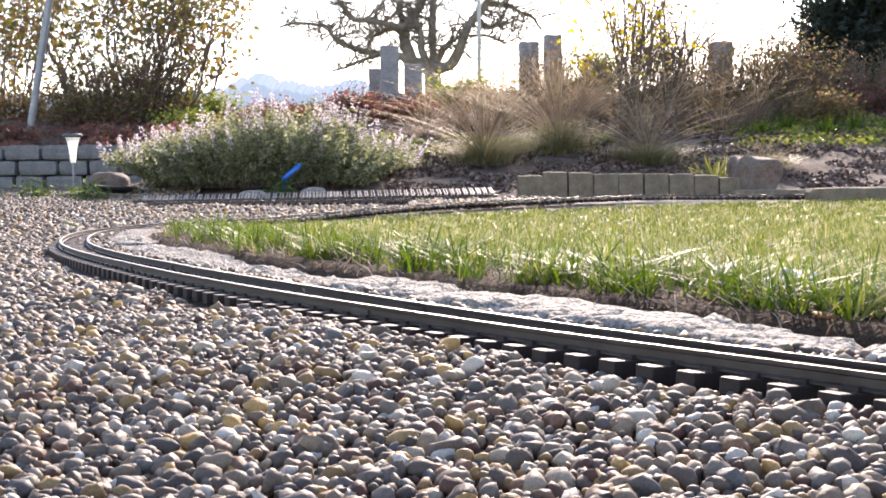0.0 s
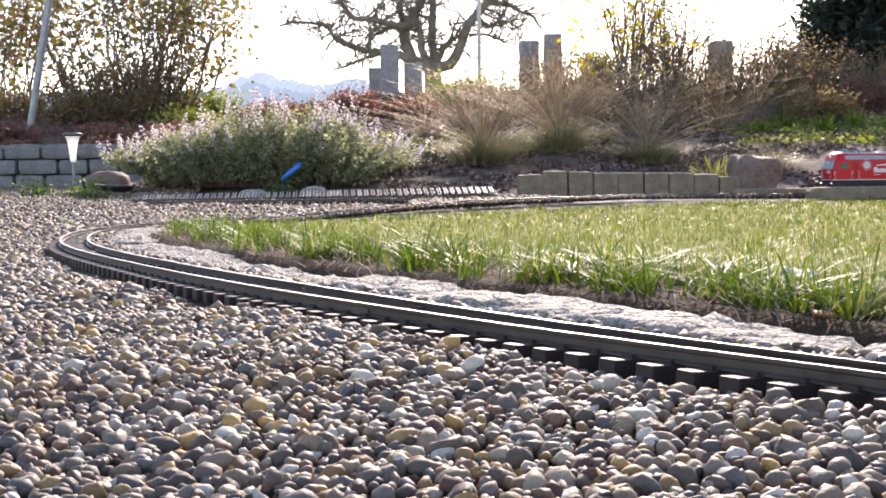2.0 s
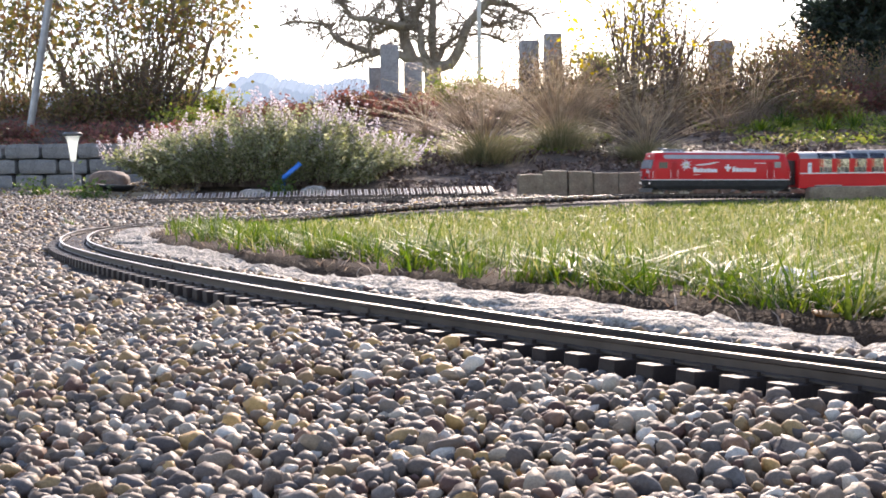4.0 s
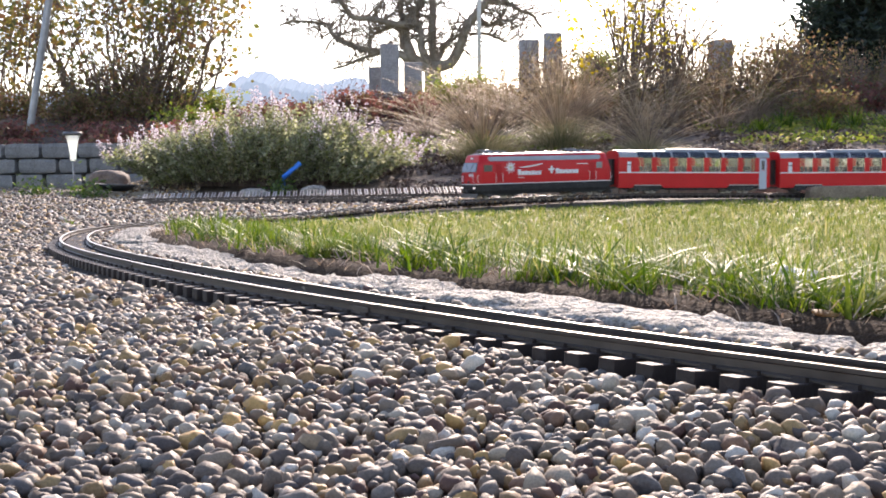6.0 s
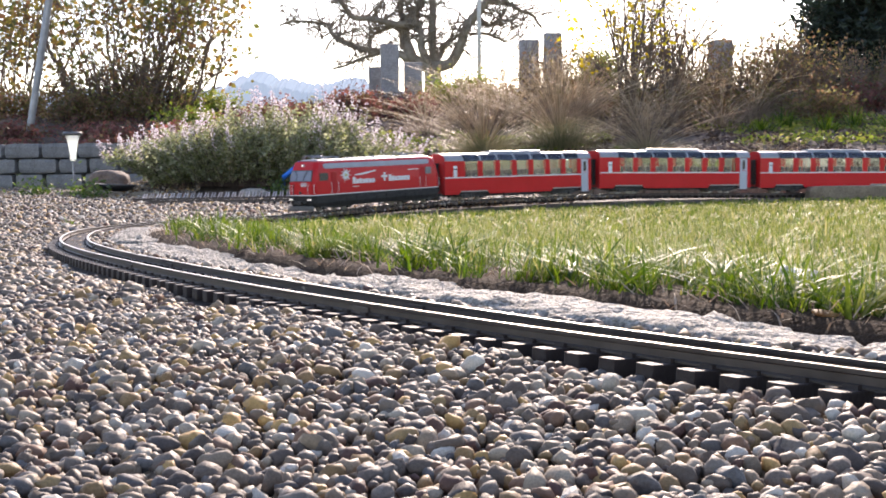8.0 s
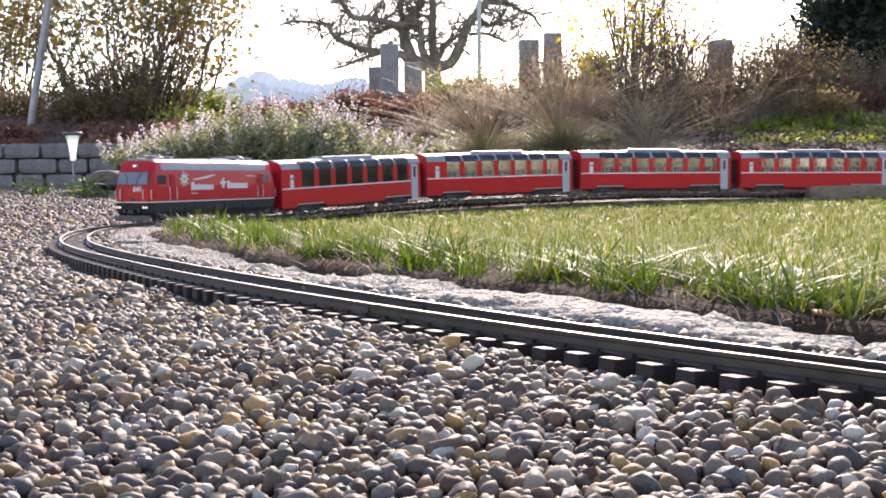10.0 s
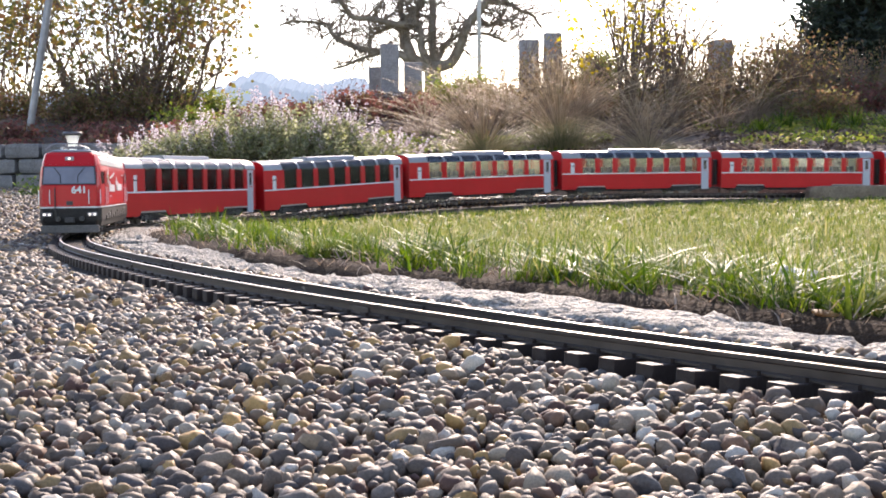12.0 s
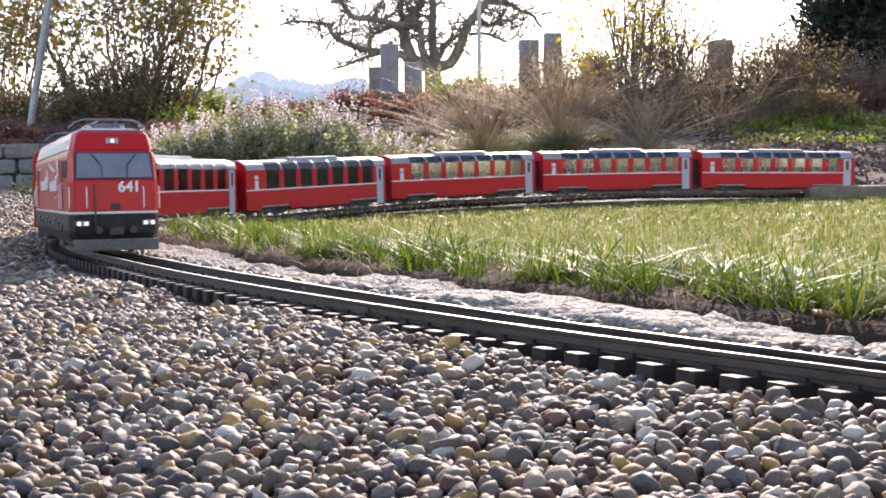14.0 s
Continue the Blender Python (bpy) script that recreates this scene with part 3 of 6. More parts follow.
for i, (x, y, sx, sy, sz, m, lab) in enumerate([
        (-1.76, 6.40, 0.21, 0.16, 0.115, M_ROCK, "rounded tan field stone near the garden lamp"),
        (-0.815, 5.20, 0.115, 0.09, 0.064, M_GRANITE, "flat pale field stone behind the spare track"),
        (-0.56, 5.24, 0.105, 0.09, 0.070, M_GRANITE, "flat pale field stone behind the spare track"),
        (-1.70, 5.57, 0.16, 0.10, 0.05, M_CONCRETE, "low edging stone beside the weeds"),
        (-1.53, 5.55, 0.15, 0.10, 0.045, M_CONCRETE, "low edging stone beside the weeds"),
        (-1.37, 5.53, 0.14, 0.10, 0.045, M_CONCRETE, "low edging stone beside the weeds")]):
    ob = link_bm("field_stone", rough_block(sx, sy, sz, 7, 0.012, 12, i + 200, 3.0), m, smooth=True)
    ob.matrix_world = pose(x, y, gz(x, y) - 0.012, 0, 0, 17 * i)
    tagged(ob, lab, "stone", "field stones")


def build_pillars():
    for x0, x1, y, top in [(-0.61, -0.50, 10.21, 0.966), (-0.505, -0.352, 10.07, 1.142), (-0.314, -0.160, 10.18, 1.001), (0.672, 0.828, 10.41, 1.202),
                           (0.870, 1.016, 10.29, 1.244), (2.352, 2.532, 10.63, 1.208)]:
        z = gz((x0 + x1) / 2, y) - 0.15
        bm = rough_block(x1 - x0, (x1 - x0) * 0.95, top - z, 7, 0.005, 9, x0 * 11 + 40, 40.0)
        ob = link_bm("granite_stele", bm, M_PILLAR)
        ob.matrix_world = pose((x0 + x1) / 2, y, z, 0, 0, (x0 * 37) % 9 - 4)
        tagged(ob, "upright square grey granite stele on the bank", "stone pillar", "granite steles")


build_pillars()


# ---------------------------------------------------------------- train
def prism(name, pts, x0, x1, mat, parent, label=""):
    return part(name, extrude_poly(pts, x0, x1), mat, parent, label)


def letters(name, text, size, mat, parent, m, depth=0.0006, label=""):
    cu = bpy.data.curves.new(name, "FONT")
    cu.body, cu.size, cu.extrude, cu.align_x, cu.align_y = text, size, depth, "CENTER", "CENTER"
    cu.offset = size * 0.03
    tmp = new(name, cu)
    me = bpy.data.meshes.new_from_object(tmp.evaluated_get(bpy.context.evaluated_depsgraph_get()))
    bpy.data.objects.remove(tmp)
    me.materials.clear()
    me.materials.append(mat)
    ob = new(name, me)
    ob.parent = parent
    ob.matrix_basis = m
    return tagged(ob, label) if label else ob


def wheelset(x, parent, rad=0.0155):
    bm = lathe([(0.002, -0.028), (0.0, -0.028), (0.006, -0.0275), (rad - 0.003, -0.0265), (rad, -0.0265), (rad, -0.0225), (rad + 0.002, -0.0215), (rad + 0.002, -0.0205), (rad - 0.003, -0.0205),
                (0.003, -0.0215), (0.003, 0.0215), (rad - 0.003, 0.0205), (rad + 0.002, 0.0205), (rad + 0.002, 0.0215), (rad, 0.0225), (rad, 0.0265), (rad - 0.003, 0.0265), (0.006, 0.0275), (0.0, 0.028), (0.002, 0.028)], 18)
    for k in range(5):
        a = k * 2 * math.pi / 5
        for q in (-1, 1):
            add_box(bm, 0.004, rad - 0.002, -0.0012, 0.0012, q * 0.0275 - 0.0006, q * 0.0275 + 0.0006, 0, Matrix.Rotation(a, 4, "Z"))
    bmesh.ops.rotate(bm, verts=bm.verts, cent=(0, 0, 0), matrix=Matrix.Rotation(radians(90), 3, "X"))
    ob = part("wheelset", bm, M_WHEEL, parent)
    ob.matrix_basis = pose(x, 0, rad)
    return ob


def bogie(x, parent, base=0.11, wide=0.044):
    bm = bmesh.new()
    for q in (-1, 1):
        add_box(bm, -base / 2 - 0.022, base / 2 + 0.022, q * wide - 0.003, q * wide + 0.003, 0.013, 0.022, 0.001)
        for a in (-base / 2, base / 2):
            add_box(bm, a - 0.008, a + 0.008, q * wide - 0.005, q * wide + 0.005, 0.008, 0.024, 0.001)
        for a in (-0.014, 0.0, 0.014):
            add_tube(bm, [(a, q * wide, 0.010), (a, q * wide, 0.026)], 0.0045, 8)
    add_box(bm, -0.02, 0.02, -wide, wide, 0.016, 0.028, 0.001)
    ob = part("bogie", bm, M_BLACK, parent)
    ob.matrix_basis = pose(x, 0, 0)
    wheelset(-base / 2, ob)
    wheelset(base / 2, ob)
    return ob


LOCO_L, COACH_L = 0.609, 0.684


def build_loco():
    """Origin at rail height in the middle, nose towards +x."""
    t = thing("electric_locomotive", "red model electric locomotive with silver roof and white side lettering", "locomotive")
    L = LOCO_L / 2
    W = 0.0575

    def shell(name, rows, mat, label="", cap=True):
        """rows: (z, half width, nose x, half width at the nose, nose inset from side)"""
        bm = bmesh.new()
        rings = []
        for z, w, nx, nw in rows:
            pts = [(nx, -nw), (nx - 0.016, -w), (-nx + 0.016, -w), (-nx, -nw), (-nx, nw), (-nx + 0.016, w), (nx - 0.016, w), (nx, nw)]
            rings.append([bm.verts.new((x, y, z)) for x, y in pts])
        for u, v in zip(rings, rings[1:]):
            for k in range(8):
                bm.faces.new((u[k], u[(k + 1) % 8], v[(k + 1) % 8], v[k]))
        if cap:
            bm.faces.new(rings[0])
            bm.faces.new(rings[-1][::-1])
        bmesh.ops.recalc_face_normals(bm, faces=bm.faces)
        bmesh.ops.bevel(bm, geom=[e for e in bm.edges if len(e.link_faces) == 2 and e.calc_face_angle() > 0.35], offset=0.0016, segments=2, affect="EDGES")
        return part(name, bm, mat, t, label)

    shell("underframe", [(0.017, W - 0.004, L - 0.010, W - 0.012), (0.030, W, L - 0.002, W - 0.008), (0.0535, W, L, W - 0.007)], M_SKIRT, "dark grey underframe skirt")
    shell("body", [(0.0565, W, L, W - 0.007), (0.096, W, L - 0.001, W - 0.007), (0.130, W - 0.002, L - 0.011, W - 0.008), (0.136, W - 0.003, L - 0.013, W - 0.009)], M_RED, "glossy red body shell")
    shell("belt_line", [(0.0535, W + 0.0006, L + 0.0006, W - 0.0066), (0.0565, W + 0.0006, L + 0.0006, W - 0.0066)], M_WHITE, "thin pale belt line")
    shell("brow", [(0.136, W - 0.003, L - 0.013, W - 0.009), (0.158, W - 0.009, L - 0.019, W - 0.014), (0.1610, W - 0.013, L - 0.023, W - 0.018)], M_RED)
    shell("roof", [(0.1365, W - 0.0024, L - 0.050, W - 0.004), (0.1500, W - 0.0050, L - 0.050, W - 0.006), (0.1630, W - 0.0150, L - 0.034, W - 0.018), (0.1665, W - 0.024, L - 0.044, W - 0.028)], M_SILVER, "silver roof with sloping sides")
    # cab ends: windscreen, number, lamps, rails, wipers
    for sgn in (1, -1):
        def on_front(x, y, z):
            return (sgn * x, sgn * y, z)

        def fx(z):
            return L - 0.0005 - (max(0.0, z - 0.096) / 0.034 * 0.010)
        bm = bmesh.new()
        rows = [(0.0985, 0.0505), (0.134, 0.0480)]
        q = [bm.verts.new(on_front(fx(z) + 0.0012, y, z)) for z, w in rows for y in (-w, w)]
        r = [bm.verts.new(on_front(fx(z) - 0.0010, y, z)) for z, w in rows for y in (-w, w)]
        for idx in ((0, 1, 3, 2),):
            bm.faces.new([q[i] for i in idx])
            bm.faces.new([r[i] for i in idx[::-1]])
        for i, j in ((0, 1), (1, 3), (3, 2), (2, 0)):
            bm.faces.new((q[i], q[j], r[j], r[i]))
        bmesh.ops.recalc_face_normals(bm, faces=bm.faces)
        part("windscreen_seal", bm, M_BLACK, t)
        bm = bmesh.new()
        rows = [(0.1005, 0.0480), (0.132, 0.0455)]
        q = [bm.verts.new(on_front(fx(z) + 0.0022, y, z)) for z, w in rows for y in (-w, w)]
        r = [bm.verts.new(on_front(fx(z) + 0.0016, y, z)) for z, w in rows for y in (-w, w)]
        bm.faces.new([q[i] for i in (0, 1, 3, 2)])
        bm.faces.new([r[i] for i in (2, 3, 1, 0)])
        for i, j in ((0, 1), (1, 3), (3, 2), (2, 0)):
            bm.faces.new((q[i], q[j], r[j], r[i]))
        bmesh.ops.recalc_face_normals(bm, faces=bm.faces)
        part("windscreen", bm, M_WINDSCREEN, t, "windscreen with the reflection put into its pale colour")
        for y in (-0.016, 0.016):
            part("wiper", tube([on_front(fx(0.102) + 0.0035, y, 0.102), on_front(fx(0.118) + 0.0035, y, 0.116), on_front(fx(0.130) + 0.004, y + (0.012 if y > 0 else -0.012), 0.131)], 0.0008, 5), M_BLACK, t)
        for y in (-0.042, 0.042):
            part("headlight", box(*sorted((sgn * (L - 0.001), sgn * (L + 0.003))), y - 0.010, y + 0.010, 0.0375, 0.0455, 0.0012), M_BLACK, t)
            part("headlight_bezel", box(*sorted((sgn * (L + 0.002), sgn * (L + 0.0036))), y - 0.0085, y + 0.0085, 0.0380, 0.0450, 0.0008), M_SILVER, t)
            for k in (-0.0045, 0.0045):
                part("headlight_lens", tube([on_front(L + 0.002, y + k, 0.0415), on_front(L + 0.0042, y + k, 0.0415)], 0.0024, 10), M_LAMPGLOW if sgn > 0 else M_WHITE, t)
        part("top_light", box(*sorted((sgn * (L - 0.020), sgn * (L - 0.0135))), -0.008, 0.008, 0.1445, 0.1525, 0.0015), M_SILVER, t)
        part("top_light_lens", tube([on_front(L - 0.016, 0.0, 0.1485), on_front(L - 0.0125, 0.0, 0.1485)], 0.0024, 10), M_LAMPGLOW if sgn > 0 else M_WHITE, t)
        for y in (-0.057, -0.036, 0.036, 0.057):
            xx = L + 0.003 if abs(y) < 0.05 else L - 0.004
            part("handrail", tube([on_front(xx - 0.004, y, 0.061), on_front(xx, y, 0.063), on_front(xx, y, 0.086), on_front(xx - 0.004, y, 0.088)], 0.0009, 6), M_WHITE, t)
        letters("running_number", "641", 0.019, M_WHITE, t, pose(sgn * (L + 0.0012), sgn * 0.0180, 0.0880, 90, 0, 90 if sgn > 0 else -90), label="white running number")
        part("coupler_box", box(*sorted((sgn * (L - 0.002), sgn * (L + 0.010))), -0.009, 0.009, 0.026, 0.036, 0.001), M_BLACK, t)
        part("front_socket", box(*sorted((sgn * (L - 0.001), sgn * (L + 0.003))), -0.006, 0.006, 0.059, 0.067, 0.001), M_BLACK, t)
        bm = box(*sorted((sgn * (L - 0.004), sgn * (L + 0.004))), -0.054, 0.054, 0.006, 0.021, 0.002)
        part("snow_plough", bm, M_PLOUGH, t, "dusty grey snow plough plate")
        part("brake_hose", tube([on_front(L + 0.004, -0.026, 0.093), on_front(L + 0.006, -0.026, 0.070), on_front(L + 0.006, -0.026, 0.045), on_front(L + 0.004, -0.025, 0.030)], 0.0012, 6), M_BLACK, t)
        for y in (-0.022, 0.022):
            part("buffer_socket", tube([on_front(L - 0.001, y, 0.033), on_front(L + 0.005, y, 0.033)], 0.005, 10), M_BLACK, t)
    # sides: cab windows, doors, emblem and bars for the lettering
    for q in (-1, 1):
        y = q * (W + 0.0004)
        for x0, x1 in ((L - 0.066, L - 0.030),):
            part("cab_window", box(x0, x1, y - 0.0008, y + 0.0008, 0.100, 0.124, 0.0006), M_CABDARK, t, "dark cab side window")
        for x0 in (L - 0.105, -L + 0.083):
            part("cab_door", box(x0, x0 + 0.022, y - 0.0006, y + 0.0006, 0.058, 0.126, 0.0005), M_REDDARK, t)
            for d in (-0.004, 0.026):
                part("handrail", tube([(x0 + d, y, 0.060), (x0 + d, y + q * 0.003, 0.062), (x0 + d, y + q * 0.003, 0.092), (x0 + d, y, 0.094)], 0.0008, 5), M_WHITE, t)
        bm = bmesh.new()
        c = bm.verts.new((0.160, y + q * 0.0012, 0.114))
        star = []
        for k in range(20):
            r = (0.027, 0.010, 0.023, 0.010)[k % 4]
            star.append(bm.verts.new((0.160 + r * math.cos(k * math.pi / 10), y + q * 0.0008, 0.114 + r * math.sin(k * math.pi / 10))))
        for k in range(20):
            bm.faces.new((c, star[k], star[(k + 1) % 20]))
        part("flower_emblem", bm, M_WHITE, t, "white star-shaped flower emblem")
        part("flower_heart", tube([(0.160, y, 0.114), (0.160, y + q * 0.0020, 0.114)], 0.0055, 10), M_YELLOWDOT, t, "dull yellow flower heart")
        wob = random.Random(8)
        for x0, n, z in ((0.128, 7, 0.0905), (-0.042, 7, 0.0925)):
            for k in range(n):
                a = x0 - k * 0.0150
                hgt = 0.021 if k == 0 else wob.uniform(0.013, 0.016)
                part("letter_bar", box(a - 0.0128, a, y - 0.0007, y + 0.0009, z - 0.006, z - 0.006 + hgt, 0.0003), M_WHITE, t)
        for k in range(7):
            a = 0.118 - k * 0.0142
            part("swoosh", box(a - 0.0140, a, y - 0.0006, y + 0.0008, 0.1115 + 0.0003 * k * k, 0.1145 + 0.0018 * k, 0.0003), M_WHITE, t)
        part("cross_emblem", box(-0.026, -0.018, y - 0.0006, y + 0.0010, 0.088, 0.116, 0.0003), M_WHITE, t)
        part("cross_emblem", box(-0.036, -0.008, y - 0.0006, y + 0.0008, 0.099, 0.107, 0.0003), M_WHITE, t)
        part("side_plate", box(-0.190, -0.140, y - 0.0006, y + 0.0007, 0.120, 0.1225), M_WHITE, t)
        part("small_plate", box(0.100, 0.128, y - 0.0006, y + 0.0007, 0.0745, 0.0762), M_WHITE, t)
        part("reflecting_window", box(-0.256, -0.228, y - 0.0006, y + 0.0012, 0.103, 0.127, 0.0006), M_WINDSCREEN, t, "cab side window with the reflection put into its pale colour")
        for k in range(9):
            x = -0.188 + k * 0.047
            part("equipment_box", box(x - 0.019, x + 0.019, q * W - 0.002, q * W + 0.0016, 0.030, 0.046 - 0.004 * (k % 3), 0.001), M_SKIRT, t)
    # roof gear
    for x in (0.195, -0.185):
        for q in (-1, 1):
            part("pantograph_insulator", tube([(x + 0.03, q * 0.022, 0.164), (x + 0.03, q * 0.022, 0.172)], 0.003, 8), M_WHITE, t)
            part("pantograph_insulator", tube([(x - 0.03, q * 0.022, 0.164), (x - 0.03, q * 0.022, 0.172)], 0.003, 8), M_WHITE, t)
        bm = bmesh.new()
        for q in (-1, 1):
            add_tube(bm, [(x - 0.045, q * 0.022, 0.1725), (x + 0.045, q * 0.022, 0.1725)], 0.0013, 6)
            add_tube(bm, [(x - 0.045, q * 0.020, 0.1735), (x + 0.05, q * 0.012, 0.1765)], 0.0011, 6)
        for a in (-0.045, 0.0, 0.045):
            add_tube(bm, [(x + a, -0.022, 0.1728), (x + a, 0.022, 0.1728)], 0.0012, 6)
        part("pantograph", bm, M_STEEL, t, "folded steel pantograph")
        bm = bmesh.new()
        for a in (0.043, 0.052):
            add_tube(bm, [(x + a, -0.050, 0.168), (x + a, -0.040, 0.176), (x + a, -0.03, 0.179), (x + a, 0.03, 0.179), (x + a, 0.040, 0.176), (x + a, 0.050, 0.168)], 0.0012, 6)
        part("pantograph_head", bm, M_STEEL, t)
    for x0, x1, z in ((-0.10, -0.01, 0.171), (0.01, 0.085, 0.1695)):
        part("roof_box", box(x0, x1, -0.026, 0.026, 0.164, z, 0.002), M_SILVER, t)
    for x in (-0.195, 0.195):
        bogie(x, t, 0.115, 0.045)
    return t


# opaque pale grey stands in for reflections on the glass
M_WINDSCREEN = material("windscreen_reflecting", [(0.11, 0.11, 0.13), (0.20, 0.20, 0.23)], 14, rough=0.12, spec=0.8)
M_PLOUGH = material("dusty_plough_paint", [(0.075, 0.068, 0.062), (0.12, 0.11, 0.10)], 30, rough=0.7, fleck=0.2)
M_YELLOWDOT = material("dull_yellow_paint", [(0.45, 0.36, 0.16), (0.52, 0.42, 0.20)], 40, rough=0.5)
M_CABDARK = material("dark_side_glass", [(0.03, 0.032, 0.036), (0.05, 0.05, 0.055)], 14, rough=0.1, spec=0.5)
M_DOOR = material("silver_door_paint", [(0.34, 0.36, 0.40), (0.42, 0.44, 0.48)], 22, rough=0.4)


def seat_mesh():
    bm = bmesh.new()
    add_box(bm, -0.010, 0.010, -0.011, 0.011, 0.0, 0.014, 0.002)
    add_box(bm, -0.012, -0.006, -0.011, 0.011, 0.012, 0.040, 0.002)
    me = bpy.data.meshes.new("seat")
    bm.to_mesh(me)
    bm.free()
    me.materials.append(M_SEAT)
    return me


def build_coach():
    t = thing("panorama_coach", "red model panorama coach with curved roof glazing and silver end door", "railway coach", "panorama coaches")
    L, W = COACH_L / 2, 0.0585
    F = L - 0.012
    part("floor", box(-F, F, -W + 0.002, W - 0.002, 0.030, 0.036), M_INSIDE, t)
    part("underframe", box(-F + 0.05, F - 0.05, -W + 0.012, W - 0.012, 0.016, 0.031, 0.002), M_SKIRT, t)
    for q in (-1, 1):
        for k, (x0, x1) in enumerate(((-0.06, -0.005), (0.005, 0.075))):
            part("equipment_box", box(x0, x1, q * 0.05 - 0.006, q * 0.05 + 0.006, 0.012, 0.030, 0.0015), M_SKIRT, t)
    seat = seat_mesh()
    # x of the window bays: nose end +F, door end -F
    bays0, bays1, n = F - 0.075, -F + 0.055, 7
    pitch = (bays0 - bays1) / n

    def curve_pt(a):
        """The shoulder from the wall top to the roof edge, a from 0 to 1."""
        ang = a * radians(72)
        return W - 0.030 * (1 - math.cos(ang)), 0.140 + 0.0255 * math.sin(ang)

    def shoulder(x0, x1, a0, a1, out, thick):
        """A bent strip of the shoulder between two stations."""
        bm = bmesh.new()
        k = 6
        for y_s in (q,):
            o = [curve_pt(a0 + (a1 - a0) * i / k) for i in range(k + 1)]
            A = [[bm.verts.new((x, y_s * (y + out - (thick if inn else 0)), z + (out - (thick if inn else 0)) * 0.6)) for y, z in o] for x in (x0, x1) for inn in (0, 1)]
            for i in range(k):
                bm.faces.new((A[0][i], A[0][i + 1], A[2][i + 1], A[2][i]))
                bm.faces.new((A[1][i], A[3][i], A[3][i + 1], A[1][i + 1]))
                bm.faces.new((A[0][i], A[1][i], A[1][i + 1], A[0][i + 1]))
                bm.faces.new((A[2][i], A[2][i + 1], A[3][i + 1], A[3][i]))
            bm.faces.new((A[0][0], A[2][0], A[3][0], A[1][0]))
            bm.faces.new((A[0][k], A[1][k], A[3][k], A[2][k]))
        bmesh.ops.recalc_face_normals(bm, faces=bm.faces)
        return bm

    def skirt_wall(x0, x1, y0, y1):
        """A wall whose lower edge steps up over the bogies."""
        low, high = 0.022, 0.0345
        outline = [(x0, high), (-0.150, high), (-0.138, low), (0.138, low), (0.150, high), (0.262, high), (0.274, low), (x1, low), (x1, 0.0795), (x0, 0.0795)]
        bm = bmesh.new()
        a = [bm.verts.new((x, y0, z)) for x, z in outline]
        b = [bm.verts.new((x, y1, z)) for x, z in outline]
        for i in range(len(outline)):
            k = (i + 1) % len(outline)
            bm.faces.new((a[i], a[k], b[k], b[i]))
        bm.faces.new(a[::-1])
        bm.faces.new(b)
        bmesh.ops.recalc_face_normals(bm, faces=bm.faces)
        return bm

    for q in (-1, 1):
        ys = sorted((q * W, q * (W - 0.003)))
        door1 = -F + 0.012
        door0 = door1 + 0.034
        # lower wall, arched up over the bogies
        part("lower_wall", skirt_wall(door0 + 0.001, F, *ys), M_RED, t, "glossy red lower wall")
        part("wall_fillet", box(-F, door1, *ys, 0.022, 0.140, 0.0008), M_RED, t)
        part("belt_line", box(door0 + 0.001, F, *sorted((q * (W + 0.0006), q * (W - 0.002))), 0.0797, 0.0835, 0.0004), M_WHITE, t, "pale grey belt line")
        # small end bay with one narrow window
        part("end_panel", box(bays0 + 0.002, bays0 + 0.0235, *ys, 0.0837, 0.140), M_RED, t)
        part("end_panel", box(bays0 + 0.0400, F, *ys, 0.0837, 0.140), M_RED, t)
        part("end_panel", box(bays0 + 0.0237, bays0 + 0.0398, *ys, 0.124, 0.140), M_RED, t)
        # opaque white pane stands in for the light showing through it
        wf = part("small_window", box(bays0 + 0.0237, bays0 + 0.0398, *sorted((q * (W - 0.001), q * (W - 0.003))), 0.0837, 0.1238), M_WHITE, t, "narrow window, opaque white in place of light")
        part("window_bar", box(bays0 + 0.0237, bays0 + 0.0398, *sorted((q * (W + 0.0004), q * (W - 0.001))), 0.110, 0.113), M_SKIRT, wf)
        # panes, pillars and the bent shoulder panes
        for i in range(n):
            x1 = bays0 - i * pitch
            x0 = x1 - pitch
            part("window_pane", box(x0 + 0.0105, x1 - 0.0105, *sorted((q * (W - 0.0008), q * (W - 0.0018))), 0.0837, 0.1400), M_GLASS, t, "clear side window").visible_shadow = False
            part("pillar", box(x0 - 0.0103, x0 + 0.0103, *ys, 0.0837, 0.1400), M_RED, t)
            part("roof_pane", shoulder(x0 + 0.004, x1 - 0.004, 0.0, 1.0, -0.0004, 0.001), M_SHADE, t, "tinted curved roof window").visible_shadow = False
            part("roof_rib", shoulder(x0 - 0.0038, x0 + 0.0038, 0.0, 1.0, 0.0, 0.0022), M_SILVER, t)
        part("pillar", box(bays0 - 0.010, bays0 + 0.0018, *ys, 0.0837, 0.1400), M_RED, t)
        part("end_shoulder", shoulder(bays0 - 0.003, F, 0.0, 1.0, 0.0006, 0.002), M_SILVER, t)
        part("end_shoulder", shoulder(-F, bays1 + 0.003, 0.0, 1.0, 0.0006, 0.002), M_SILVER, t)
        # door
        d = part("door", box(door1 + 0.001, door0, *sorted((q * (W + 0.0012), q * (W - 0.002))), 0.016, 0.138, 0.0008), M_DOOR, t, "silver entrance door")
        part("door_window", box(door1 + 0.011, door0 - 0.010, *sorted((q * (W + 0.0016), q * (W + 0.0004))), 0.094, 0.130, 0.0006), M_CABDARK, d)
